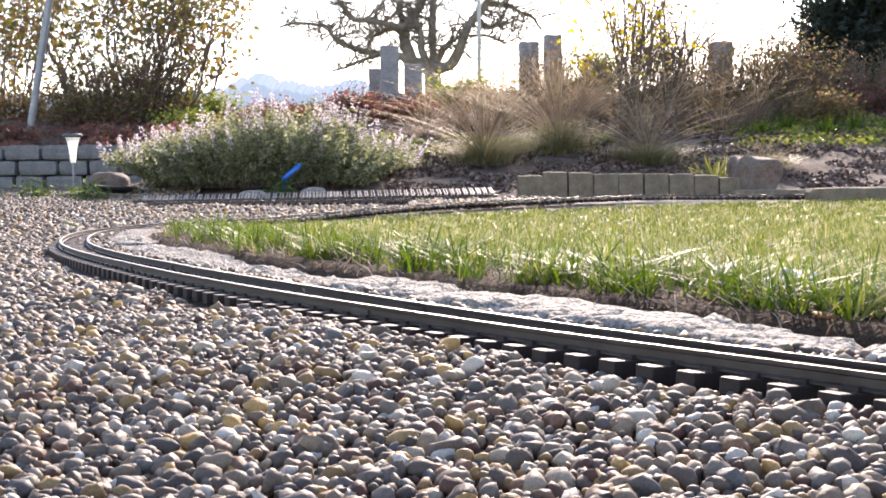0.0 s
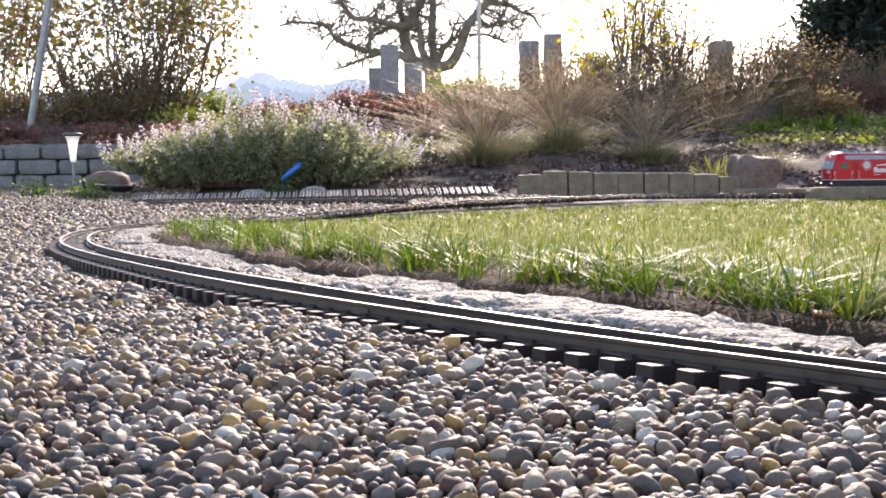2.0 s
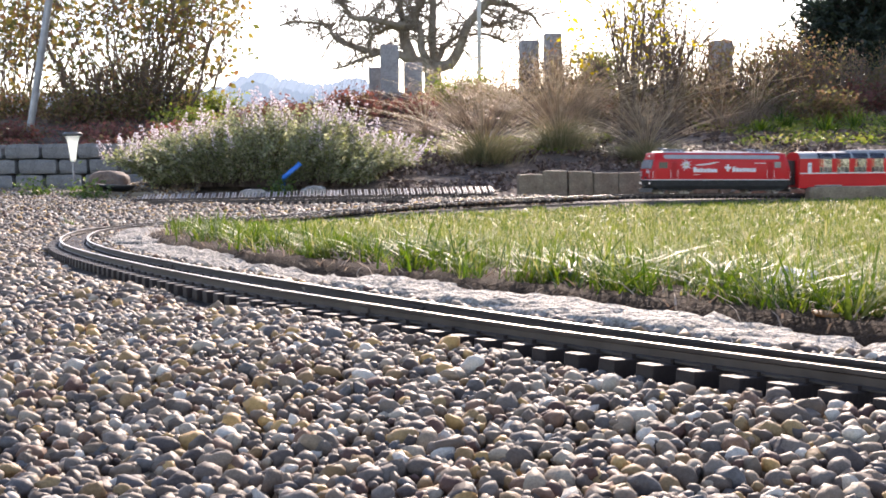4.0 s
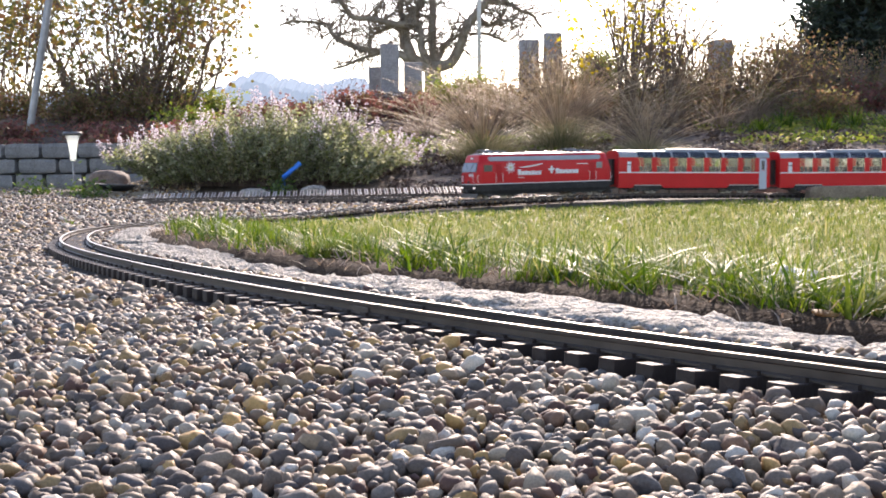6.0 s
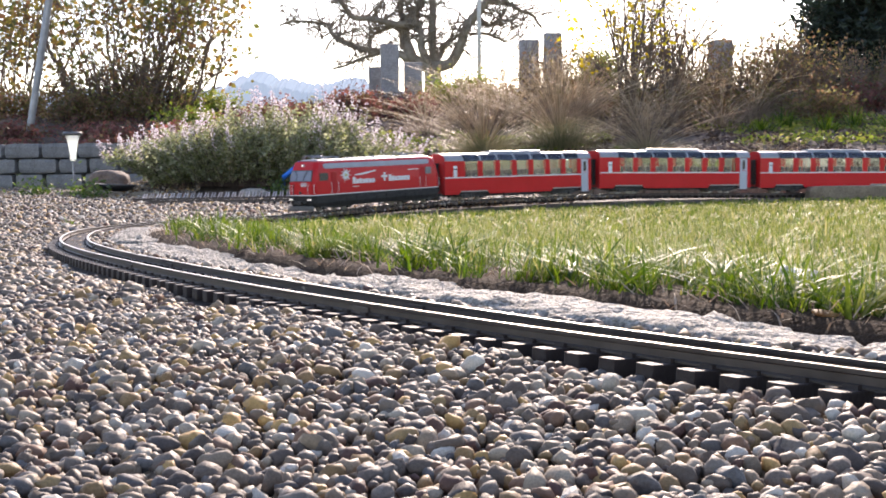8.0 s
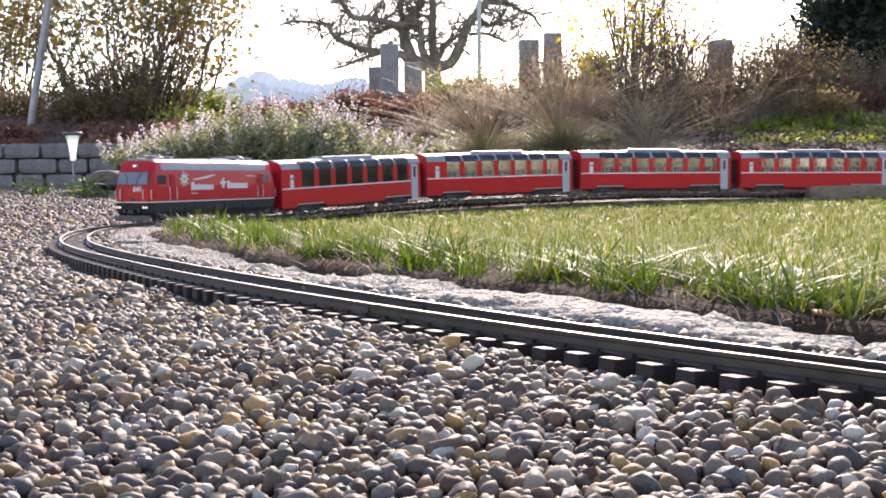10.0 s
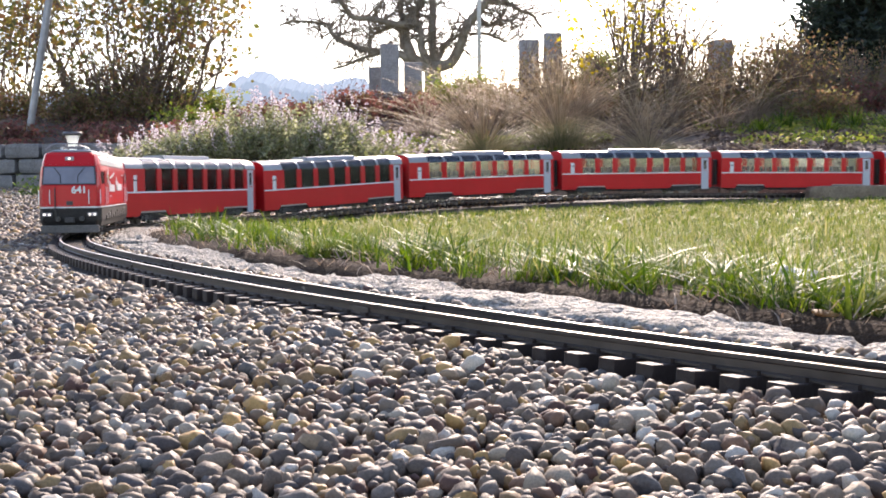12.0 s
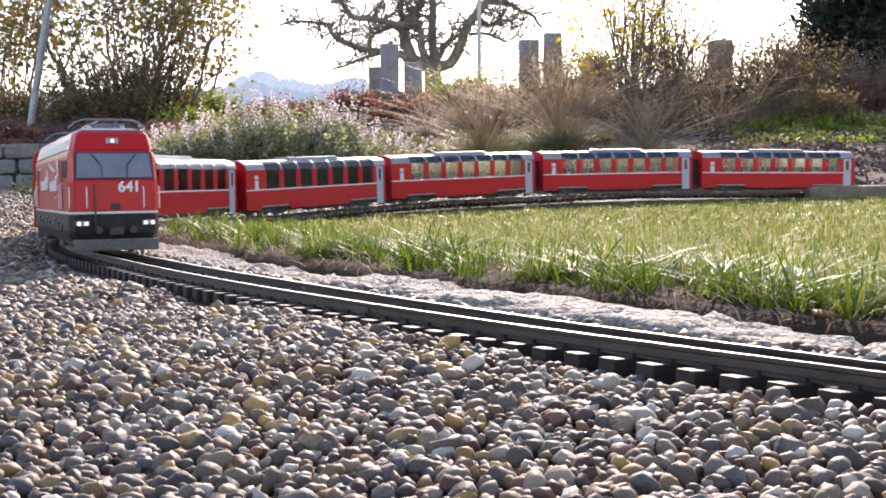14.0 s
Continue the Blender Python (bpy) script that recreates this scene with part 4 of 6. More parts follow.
        part("door_handle", box(door1 + 0.011, door0 - 0.010, *sorted((q * (W + 0.0030), q * (W + 0.0010))), 0.0885, 0.0905), M_REDDARK, d)
        part("step", box(door1, door0, *sorted((q * (W + 0.001), q * (W - 0.012))), 0.010, 0.013), M_SKIRT, t)
        for i in range(n):
            x1 = bays0 - i * pitch - pitch / 2
            for a, turn in ((0.014, 0), (-0.014, 180)):
                s = new("seat", seat)
                s.parent = t
                s.matrix_basis = pose(x1 + a * 1.3, q * 0.036, 0.066, 0, 0, turn)
            part("table", box(x1 - 0.008, x1 + 0.008, q * 0.036 - 0.013, q * 0.036 + 0.013, 0.0860, 0.0875), M_WHITE, t)
    part("seat_plinth", box(bays1, bays0, -0.05, 0.05, 0.036, 0.066), M_INSIDE, t)
    ye, ze = curve_pt(1.0)
    part("roof", extrude_poly([(-ye - 0.001, ze - 0.002), (-ye - 0.001, ze), (-0.025, 0.1685), (0, 0.1695), (0.025, 0.1685), (ye + 0.001, ze), (ye + 0.001, ze - 0.002), (0, 0.1655)], -F, F), M_SILVER, t, "silver roof panel")
    bm = extrude_poly([(-0.034, 0.166), (-0.030, 0.1745), (-0.02, 0.1760), (0.02, 0.1760), (0.030, 0.1745), (0.034, 0.166)], -0.115, 0.115)
    part("air_conditioner", bm, M_SILVER, t, "low silver air conditioning hood")
    end = [(-W, 0.022), (-W, 0.140)] + [(-curve_pt(a)[0], curve_pt(a)[1]) for a in (0.3, 0.6, 1.0)] + [(0, 0.168)] + [(curve_pt(a)[0], curve_pt(a)[1]) for a in (1.0, 0.6, 0.3)] + [(W, 0.140), (W, 0.022)]
    for sgn in (1, -1):
        part("end_wall", extrude_poly([(y * 1.002, z) for y, z in end], *sorted((sgn * (F + 0.0004), sgn * (F + 0.003)))), M_REDDARK, t, "red end wall")
        part("gangway", box(*sorted((sgn * (F + 0.003), sgn * (F + 0.014))), -0.024, 0.024, 0.034, 0.134, 0.002), M_SKIRT, t, "grey folded gangway")
        part("buffer_beam", box(*sorted((sgn * F, sgn * (F + 0.008))), -0.04, 0.04, 0.018, 0.026, 0.001), M_BLACK, t)
    for x in (-0.205, 0.205):
        bogie(x, t, 0.075, 0.043)
    return t


loco = build_loco()
first_coach = build_coach()
coaches = [first_coach] + [copy_thing(first_coach, Matrix.Identity(4)) for _ in range(5)]


# ---------------------------------------------------------------- numpy strips, leaves and stems
def blades(name, base, height, width, lean, turn, mat, segs=2, parent=None, curl=1.6):
    """Grass blades: base n x 3, the rest n; each a tapering strip that bends over."""
    n = len(base)
    lv = np.linspace(0, 1, segs + 1)
    d = np.stack([np.cos(turn), np.sin(turn), np.zeros(n)], 1)
    side = np.stack([-np.sin(turn), np.cos(turn), np.zeros(n)], 1)
    tw = np.random.uniform(-0.9, 0.9, n)
    side = side * np.cos(tw)[:, None] + d * np.sin(tw)[:, None]
    verts = []
    for i, u in enumerate(lv):
        c = base + d * (lean * height * u ** curl)[:, None]
        c[:, 2] += height * (u - 0.35 * np.minimum(lean, 1.6) * u ** 2 * 0.8)
        if i < segs:
            w = (width * (1 - 0.75 * u ** 1.5))[:, None] * 0.5
            verts += [c - side * w, c + side * w]
        else:
            verts += [c]
    k = len(verts)
    V = np.stack(verts, 1).reshape(-1, 3)
    b = np.arange(n) * k
    quads = [np.stack([b + 2 * i, b + 2 * i + 1, b + 2 * i + 3, b + 2 * i + 2], 1) for i in range(segs - 1)]
    tri = np.stack([b + 2 * (segs - 1), b + 2 * (segs - 1) + 1, b + 2 * segs], 1)
    Q = np.concatenate(quads) if quads else np.zeros((0, 4), int)
    return raw_mesh(name, V, Q, tri, mat, parent)


def raw_mesh(name, V, Q, T, mat, parent=None, smooth=False):
    me = bpy.data.meshes.new(name)
    nl = Q.size + T.size
    me.vertices.add(len(V))
    me.vertices.foreach_set("co", np.asarray(V, np.float32).ravel())
    me.loops.add(nl)
    me.loops.foreach_set("vertex_index", np.concatenate([Q.ravel(), T.ravel()]).astype(np.int32))
    npoly = len(Q) + len(T)
    me.polygons.add(npoly)
    me.polygons.foreach_set("loop_start", np.concatenate([np.arange(len(Q)) * 4, Q.size + np.arange(len(T)) * 3]).astype(np.int32))
    if smooth:
        me.polygons.foreach_set("use_smooth", np.ones(npoly, bool))
    me.update(calc_edges=True)
    me.materials.append(mat)
    ob = new(name, me)
    ob.parent = parent
    return ob


def leaves(name, pts, size, mat, parent=None, droop=0.5, slim=0.5):
    """Small pointed leaves, folded along the midrib, at pts (n x 3), of size n."""
    n = len(pts)
    a = np.random.uniform(0, 2 * np.pi, n)
    el = np.random.uniform(-1.0, 1.0, n) * droop
    d = np.stack([np.cos(a) * np.cos(el), np.sin(a) * np.cos(el), np.sin(el)], 1)
    r = np.random.normal(size=(n, 3))
    s = np.cross(d, r)
    s /= np.linalg.norm(s, axis=1)[:, None] + 1e-9
    u = np.cross(d, s)
    L = size[:, None]
    V = np.stack([pts, pts + d * L * 0.5 + s * L * slim * 0.5 + u * L * 0.12, pts + d * L, pts + d * L * 0.5 - s * L * slim * 0.5 + u * L * 0.12], 1).reshape(-1, 3)
    b = np.arange(n) * 4
    T = np.concatenate([np.stack([b, b + 1, b + 2], 1), np.stack([b, b + 2, b + 3], 1)])
    return raw_mesh(name, V, np.zeros((0, 4), int), T, mat, parent)


def stems_mesh(name, paths, mat, parent=None, sides=4):
    """Tapered stems: each path is (points k x 3, radii k)."""
    V, Q, T, base = [], [], [], 0
    ang = np.arange(sides) * 2 * np.pi / sides
    for pts, rad in paths:
        pts = np.asarray(pts, float)
        k = len(pts)
        d = np.gradient(pts, axis=0)
        d /= np.linalg.norm(d, axis=1)[:, None] + 1e-9
        ref = np.array([0.31, 0.87, 0.2])
        s = np.cross(d, ref)
        s /= np.linalg.norm(s, axis=1)[:, None] + 1e-9
        t = np.cross(d, s)
        ring = pts[:, None, :] + (s[:, None, :] * np.cos(ang)[None, :, None] + t[:, None, :] * np.sin(ang)[None, :, None]) * np.asarray(rad)[:, None, None]
        V.append(ring.reshape(-1, 3))
        i = np.arange(k - 1)[:, None] * sides
        j = np.arange(sides)[None, :]
        q = np.stack([i + j, i + (j + 1) % sides, i + sides + (j + 1) % sides, i + sides + j], -1).reshape(-1, 4) + base
        Q.append(q)
        base += k * sides
    return raw_mesh(name, np.concatenate(V), np.concatenate(Q), np.zeros((0, 3), int), mat, parent, True)


def grow(p, d, length, rad, depth, rng, paths, tips, wild=0.35, up=0.15, kids=(2, 4), shrink=0.66, steps=6, thin=0.55):
    """A branch with side branches; adds to paths and tips."""
    pts, rads = [np.array(p)], [rad]
    d = np.array(d, float) / np.linalg.norm(d)
    for i in range(steps):
        d = d + np.array([rng.gauss(0, wild), rng.gauss(0, wild), rng.gauss(0, wild) + up]) * 0.5
        d /= np.linalg.norm(d)
        pts.append(pts[-1] + d * length / steps)
        rads.append(rad * (1 - (1 - thin) * (i + 1) / steps))
    if depth == 0:
        rads[-1] = rad * 0.15
    paths.append((np.array(pts), np.array(rads), depth))
    if depth == 0:
        tips.extend(pts[2:])
        return
    for k in range(rng.randint(*kids)):
        i = rng.randint(max(1, steps // 2 - 1), steps)
        a, e = rng.uniform(0, 2 * math.pi), rng.uniform(0.45, 1.0)
        o = np.cross(d, [math.cos(a), math.sin(a), 0.3])
        o /= np.linalg.norm(o) + 1e-9
        nd = d * math.cos(e) + o * math.sin(e)
        grow(pts[i], nd, length * shrink * rng.uniform(0.75, 1.2), rads[i] * 0.66, depth - 1, rng, paths, tips, wild, up, kids, shrink, steps, thin)
    grow(pts[-1], d, length * shrink, rads[-1] * 0.95, depth - 1, rng, paths, tips, wild, up, kids, shrink, steps, thin)


# ---------------------------------------------------------------- gravel
def ico_unit(sub):
    bm = bmesh.new()
    bmesh.ops.create_icosphere(bm, subdivisions=sub, radius=1.0)
    V = np.array([v.co[:] for v in bm.verts])
    T = np.array([[v.index for v in f.verts] for f in bm.faces])
    bm.free()
    return V, T


def pebble_shapes(sub, n, rng):
    V, T = ico_unit(sub)
    out = []
    for i in range(n):
        o = Vector((i * 3.7, i * 1.3, 5.1))
        k = np.array([1 + 0.50 * noise.noise(Vector(v) * 1.1 + o) + 0.22 * noise.noise(Vector(v) * 2.2 + o) for v in V])
        out.append(V * k[:, None] * np.array([1.0, rng.uniform(0.62, 0.95), rng.uniform(0.50, 0.85)]))
    return out, T


def turn_matrices(n, rng, tilt):
    a, b, c = rng.uniform(0, 2 * np.pi, n), rng.normal(0, tilt, n), rng.normal(0, tilt, n)
    ca, sa, cb, sb, cc, sc = np.cos(a), np.sin(a), np.cos(b), np.sin(b), np.cos(c), np.sin(c)
    z, o = np.zeros(n), np.ones(n)
    Rz = np.stack([ca, -sa, z, sa, ca, z, z, z, o], 1).reshape(-1, 3, 3)
    Rx = np.stack([o, z, z, z, cb, -sb, z, sb, cb], 1).reshape(-1, 3, 3)
    Ry = np.stack([cc, z, sc, z, o, z, -sc, z, cc], 1).reshape(-1, 3, 3)
    return Rz @ Rx @ Ry


def heap(name, P, R, sub, rng, mat, tilt=0.35, label=""):
    shapes, T = pebble_shapes(sub, 14, rng)
    S = np.array(shapes)[rng.integers(0, 14, len(P))]
    M = turn_matrices(len(P), rng, tilt)
    V = np.einsum("nij,nkj->nki", M, S * R[:, None, None]) + P[:, None, :]
    k = S.shape[1]
    F = (T[None] + (np.arange(len(P)) * k)[:, None, None]).reshape(-1, 3)
    ob = raw_mesh(name, V.reshape(-1, 3), np.zeros((0, 4), int), F, mat, None, True)
    return tagged(ob, label, "gravel", kind="stuff")


def scatter(x0, x1, y0, y1, step, rng, jitter=0.45):
    gx, gy = np.meshgrid(np.arange(x0, x1, step), np.arange(y0, y1, step * 0.87))
    gx = gx + (np.arange(gx.shape[0]) % 2)[:, None] * step / 2
    P = np.stack([gx.ravel(), gy.ravel()], 1)
    return P + rng.uniform(-jitter, jitter, P.shape) * step


def gravel_level(x, y, side, at):
    """The heap's top: a little under the rails, drawn up against the sleepers here and there."""
    z = ground_z(x, y)
    lump = np.array([noise.noise(Vector((a * 5, b * 5, 2.0))) for a, b in zip(x, y)])
    return z + 0.006 + lump * 0.009 + 0.004 * (1 - smooth_step(0.35, 0.8, at)) * np.exp(-((side - 0.07) / 0.07) ** 2) - 0.0065 * smooth_step(0.30, 0.85, at) * np.exp(-((side - 0.045) / 0.040) ** 2)


def build_gravel():
    rng = np.random.default_rng(4)
    parts_left = 300
    bed = tagged(new("gravel_bed"), "bed of rounded multicoloured river pebbles beside the track", "gravel", kind="structure")
    shapes, T = pebble_shapes(2, 10, rng)
    metas = []
    for s in shapes:
        me = bpy.data.meshes.new("pebble")
        me.from_pydata((s * 0.0062).tolist(), [], T.tolist())
        me.polygons.foreach_set("use_smooth", [True] * len(me.polygons))
        me.materials.append(M_PEBBLE_ONE)
        metas.append(me)
    for layer, (drop, step, far) in enumerate(((-0.0032, 0.0076, 1.0), (0.0012, 0.0078, 1.0))):
        P = scatter(-0.65, 0.45, 0.28, far, step, rng)
        side, at = beside(P[:, 0], P[:, 1])
        keep = (side > 0.047) & (np.abs(P[:, 0]) < P[:, 1] * 0.43 + 0.03)
        P, side, at = P[keep], side[keep], at[keep]
        z = gravel_level(P[:, 0], P[:, 1], side, at) + drop
        R = np.clip(rng.lognormal(math.log(0.0040), 0.27, len(P)), 0.0022, 0.0078)
        P3 = np.stack([P[:, 0], P[:, 1], z + R * 0.25], 1)
        if layer == 1:
            near = (P[:, 1] < 0.50) & (np.arange(len(P)) % 3 == 0)
            idx = np.nonzero(near)[0][:parts_left]
            M = turn_matrices(len(idx), rng, 0.35)
            for j, i in enumerate(idx):
                ob = new("pebble", metas[j % 10])
                ob.parent = bed
                ob.matrix_world = Matrix.Translation(P3[i]) @ Matrix(M[j].tolist()).to_4x4() @ Matrix.Scale(float(R[i] / 0.0062), 4)
            rest = np.ones(len(P), bool)
            rest[idx] = False
            P3, R = P3[rest], R[rest]
        heap("pebbles", P3, R, 2 if layer else 1, rng, M_PEBBLE, 0.6, "rounded grey, tan and white river pebbles")
    # farther gravel, outside the bend
    P = scatter(-1.4, 0.3, 0.98, 2.7, 0.0088, rng)
    side, at = beside(P[:, 0], P[:, 1])
    keep = (side > 0.047) & (np.abs(P[:, 0]) < P[:, 1] * 0.45 + 0.1)
    P, side, at = P[keep], side[keep], at[keep]
    R = np.clip(rng.lognormal(math.log(0.0050), 0.32, len(P)), 0.0028, 0.0105)
    heap("pebbles", np.stack([P[:, 0], P[:, 1], gravel_level(P[:, 0], P[:, 1], side, at) + R * 0.2], 1), R, 1, rng, M_PEBBLE, 0.4, "rounded river pebbles beside the bend")
    P = scatter(-2.9, 0.5, 2.7, 7.0, 0.0175, rng)
    side, at = beside(P[:, 0], P[:, 1])
    keep = (side > 0.047) & (np.abs(P[:, 0]) < P[:, 1] * 0.43 + 0.1) & ((P[:, 1] < 5.15) | (P[:, 0] < -1.15))
    P, side, at = P[keep], side[keep], at[keep]
    R = np.clip(rng.lognormal(math.log(0.0078), 0.28, len(P)), 0.004, 0.014)
    heap("pebbles", np.stack([P[:, 0], P[:, 1], gravel_level(P[:, 0], P[:, 1], side, at) + R * 0.2], 1), R, 1, rng, M_PEBBLE, 0.4, "rounded river pebbles on the far side of the bend")
    # ballast in and beside the track
    s = rng.uniform(-0.35, 5.0, 6000)
    o = np.where(rng.random(6000) < 0.5, rng.uniform(-0.02, 0.02, 6000), rng.uniform(-0.064, -0.030, 6000))
    x = np.interp(s, SS, PX) - np.sin(np.interp(s, SS, HEAD)) * o
    y = np.interp(s, SS, PY) + np.cos(np.interp(s, SS, HEAD)) * o
    z = np.interp(s, SS, PZ) - np.where(o < -0.029, 0.0085, 0.0155) + rng.uniform(-0.003, 0.003, 6000)
    R = np.clip(rng.lognormal(math.log(0.0048), 0.25, 6000), 0.003, 0.008)
    heap("ballast", np.stack([x, y, z], 1), R, 1, rng, M_PEBBLE, 0.4, "small pebbles lying between the rails")


build_gravel()


# ---------------------------------------------------------------- lawn
def build_lawn():
    """Short, clumped fresh grass; clump shade put into darker blades near the edging, paler and finer farther in."""
    rng = np.random.default_rng(9)
    np.random.seed(9)
    for n, y0, y1, x0, x1, hgt, wid, segs in ((100000, 0.4, 1.45, -0.45, 0.75, 0.026, 0.0012, 3), (95000, 1.4, 2.5, -0.7, 1.2, 0.024, 0.0020, 2), (100000, 2.45, 4.75, -0.75, 2.2, 0.022, 0.0036, 2), (30000, 0.3, 4.7, 0.2, 3.6, 0.026, 0.010, 2)):
        P = np.stack([rng.uniform(x0, x1, n), rng.uniform(y0, y1, n)], 1)
        side, at = beside(P[:, 0], P[:, 1])
        wave = np.array([noise.noise(Vector((a * 9, 4.0, 0.3))) for a in at])
        edge = -0.168 - 0.045 * wave - 0.03 * (at > 1.1)
        clump = np.array([noise.noise(Vector((a * 16, b * 16, 0.3))) + 0.5 * noise.noise(Vector((a * 41, b * 41, 3.3))) for a, b in P])
        inward = np.clip((-side - 0.20) / 0.30, 0, 1)
        keep = (side < edge) & ((np.abs(P[:, 0]) < P[:, 1] * 0.40 + 0.12) != (wid > 0.006)) & (clump > 0.10 - 0.62 * inward)
        keep &= (P[:, 1] < 4.75) | (P[:, 0] < 1.4)
        P, side, at, clump, inward = P[keep], side[keep], at[keep], clump[keep], inward[keep]
        m = len(P)
        h = hgt * rng.uniform(0.45, 1.2, m) * (1 + 0.55 * clump) * (1 - 0.30 * smooth_step(3.8, 4.6, P[:, 1]))
        h[rng.random(m) < 0.02] *= 1.5
        base = np.stack([P[:, 0], P[:, 1], ground_z(P[:, 0], P[:, 1]) + lawn_lift(side, at)], 1)
        lean = np.abs(rng.normal(1.0, 0.60, m))
        # dark blades prevail near the edging, where the clumps shade each other
        fresh = rng.random(m) > 0.12 + 0.55 * inward
        for pick, mat, lab in ((fresh, M_GRASS, "short fresh lawn grass, clump shade put into its dark green"), (~fresh, M_GRASSPALE, "pale yellow-green lawn grass with dry blades")):
            k = int(pick.sum())
            ob = blades("lawn_grass", base[pick], h[pick], wid * rng.uniform(0.6, 1.35, k), lean[pick], rng.uniform(0, 2 * np.pi, k), mat, segs)
            tagged(ob, lab, "grass", kind="stuff")
    # dead blades lying on the bare soil behind the edging
    n = 700
    at = rng.uniform(-0.5, 2.2, n)
    off = -rng.uniform(0.125, 0.215, n)
    hd = np.interp(at, SS, HEAD)
    x, y = np.interp(at, SS, PX) - np.sin(hd) * off, np.interp(at, SS, PY) + np.cos(hd) * off
    ob = blades("dead_grass", np.stack([x, y, ground_z(x, y) + lawn_lift(off, at) + 0.002], 1), rng.uniform(0.008, 0.022, n), rng.uniform(0.001, 0.002, n), rng.uniform(1.0, 2.2, n), rng.uniform(0, 2 * np.pi, n), M_HAZE, 2)
    tagged(ob, "dead brown blades on the bare soil behind the edging", "grass", kind="stuff")
    # broad-bladed tufts behind the edging
    spots = random.Random(44)
    for s, o, n, h in [(-0.10 + 0.085 * i + spots.uniform(-0.03, 0.03), -0.178 - spots.uniform(0.0, 0.07), spots.randint(30, 80), spots.uniform(0.032, 0.050)) for i in range(26)]:
        p, hd = line_at(s, o)
        base = np.tile([p.x, p.y, gz(p.x, p.y) + float(lawn_lift(o, s))], (n, 1)) + rng.normal(0, 0.016, (n, 3)) * [1, 1, 0]
        ob = blades("grass_tuft", base, h * rng.uniform(0.5, 1.25, n), rng.uniform(0.0014, 0.0030, n), np.abs(rng.normal(1.0, 0.5, n)), rng.uniform(0, 2 * np.pi, n), M_GRASS, 5)
        tagged(ob, "broad-bladed green grass tuft at the lawn edge", "grass tuft", "lawn edge tufts")


build_lawn()


# ---------------------------------------------------------------- plants
def fountain(name, x, y, n, h, spread, mats, label, stalks=0, stalk_h=0.0, seed=0, width=0.0028, category="ornamental grass", group="ornamental grasses", lift=0.0):
    rng = np.random.default_rng(seed + 50)
    np.random.seed(seed)
    z = gz(x, y) - 0.01 + lift
    t = thing(name, label, category, group, pose(x, y, z))
    r, a = np.abs(rng.normal(0, spread * 0.22, n)), rng.uniform(0, 2 * np.pi, n)
    base = np.stack([r * np.cos(a), r * np.sin(a), np.zeros(n)], 1)
    lean = np.abs(rng.normal(spread / h * 0.75, 0.5, n))
    blades("foliage", base, h * rng.uniform(0.55, 1.1, n), width * rng.uniform(0.6, 1.3, n), lean, a + rng.normal(0, 0.5, n), mats[0], 5, t)
    if stalks:
        a2 = rng.uniform(0, 2 * np.pi, stalks)
        paths, seeds = [], []
        for k in range(stalks):
            ln = stalk_h * rng.uniform(0.65, 1.1)
            le = abs(rng.normal(0.85, 0.55))
            u = np.linspace(0, 1, 6)
            pts = np.stack([np.cos(a2[k]) * le * ln * u ** 1.6, np.sin(a2[k]) * le * ln * u ** 1.6, ln * (u - 0.22 * le * u ** 2)], 1)
            paths.append((pts, np.linspace(0.0015, 0.0009, 6)))
            for q in np.linspace(0.80, 1.0, 6):
                c = np.array([np.interp(q, u, pts[:, i]) for i in range(3)])
                seeds.append(c + rng.normal(0, 0.003, (2, 3)))
        stems_mesh("stalk_spray", paths, M_DRY, t, 3)
        sp = np.concatenate(seeds)
        leaves("seed_plume", sp, rng.uniform(0.008, 0.018, len(sp)), mats[1], t, 1.2, 0.3)
    return t


fountain("ornamental_grass", 0.22, 6.40, 1500, 0.24, 0.40, (M_TUFT, M_DRY), "rounded dry ornamental grass with arching straw stalks", 110, 0.48, 1)
fountain("ornamental_grass", 0.66, 6.80, 1300, 0.25, 0.40, (M_TUFT, M_DRY), "tall dry ornamental grass with upright straw plumes", 130, 0.58, 2)
fountain("ornamental_grass", 1.08, 6.38, 1300, 0.18, 0.36, (M_TUFT, M_DRY), "low ornamental grass cushion with straw seed heads", 110, 0.36, 3)
fountain("ornamental_grass", 1.66, 6.15, 700, 0.14, 0.24, (M_TUFT, M_DRY), "small ornamental grass cushion behind the boulder", 14, 0.2, 4)
for i, (x, y, h, k) in enumerate([(-0.10, 7.39, 0.20, 40), (0.12, 7.75, 0.26, 60), (0.40, 7.95, 0.30, 70), (0.70, 7.70, 0.30, 80), (0.95, 8.00, 0.32, 80), (1.22, 7.55, 0.24, 50), (1.45, 7.80, 0.26, 60), (1.75, 7.60, 0.22, 40), (2.05, 7.95, 0.26, 40)]):
    fountain("ornamental_grass", x, y, 420, h, 0.34, (M_HAZE, M_DRY), "withered brown ornamental grass on the bank", k, h * 1.75, 5 + i)
fountain("iris_clump", 1.27, 5.62, 90, 0.17, 0.12, (M_GRASSPALE, M_GRASS), "fresh green strap-leaved clump beside the boulder", 0, 0, 9, 0.009, "plant", "green clumps", 0.015)
for i, (x, y, h) in enumerate([(2.35, 7.39, 0.15), (2.55, 7.5, 0.17), (2.75, 7.39, 0.14), (2.15, 7.61, 0.16), (1.95, 7.39, 0.12)]):
    fountain("iris_clump", x, y, 60, h, 0.13, (M_GRASS, M_GRASS), "green strap-leaved clump on the bank", 0, 0, 20 + i, 0.010, "plant", "green clumps")
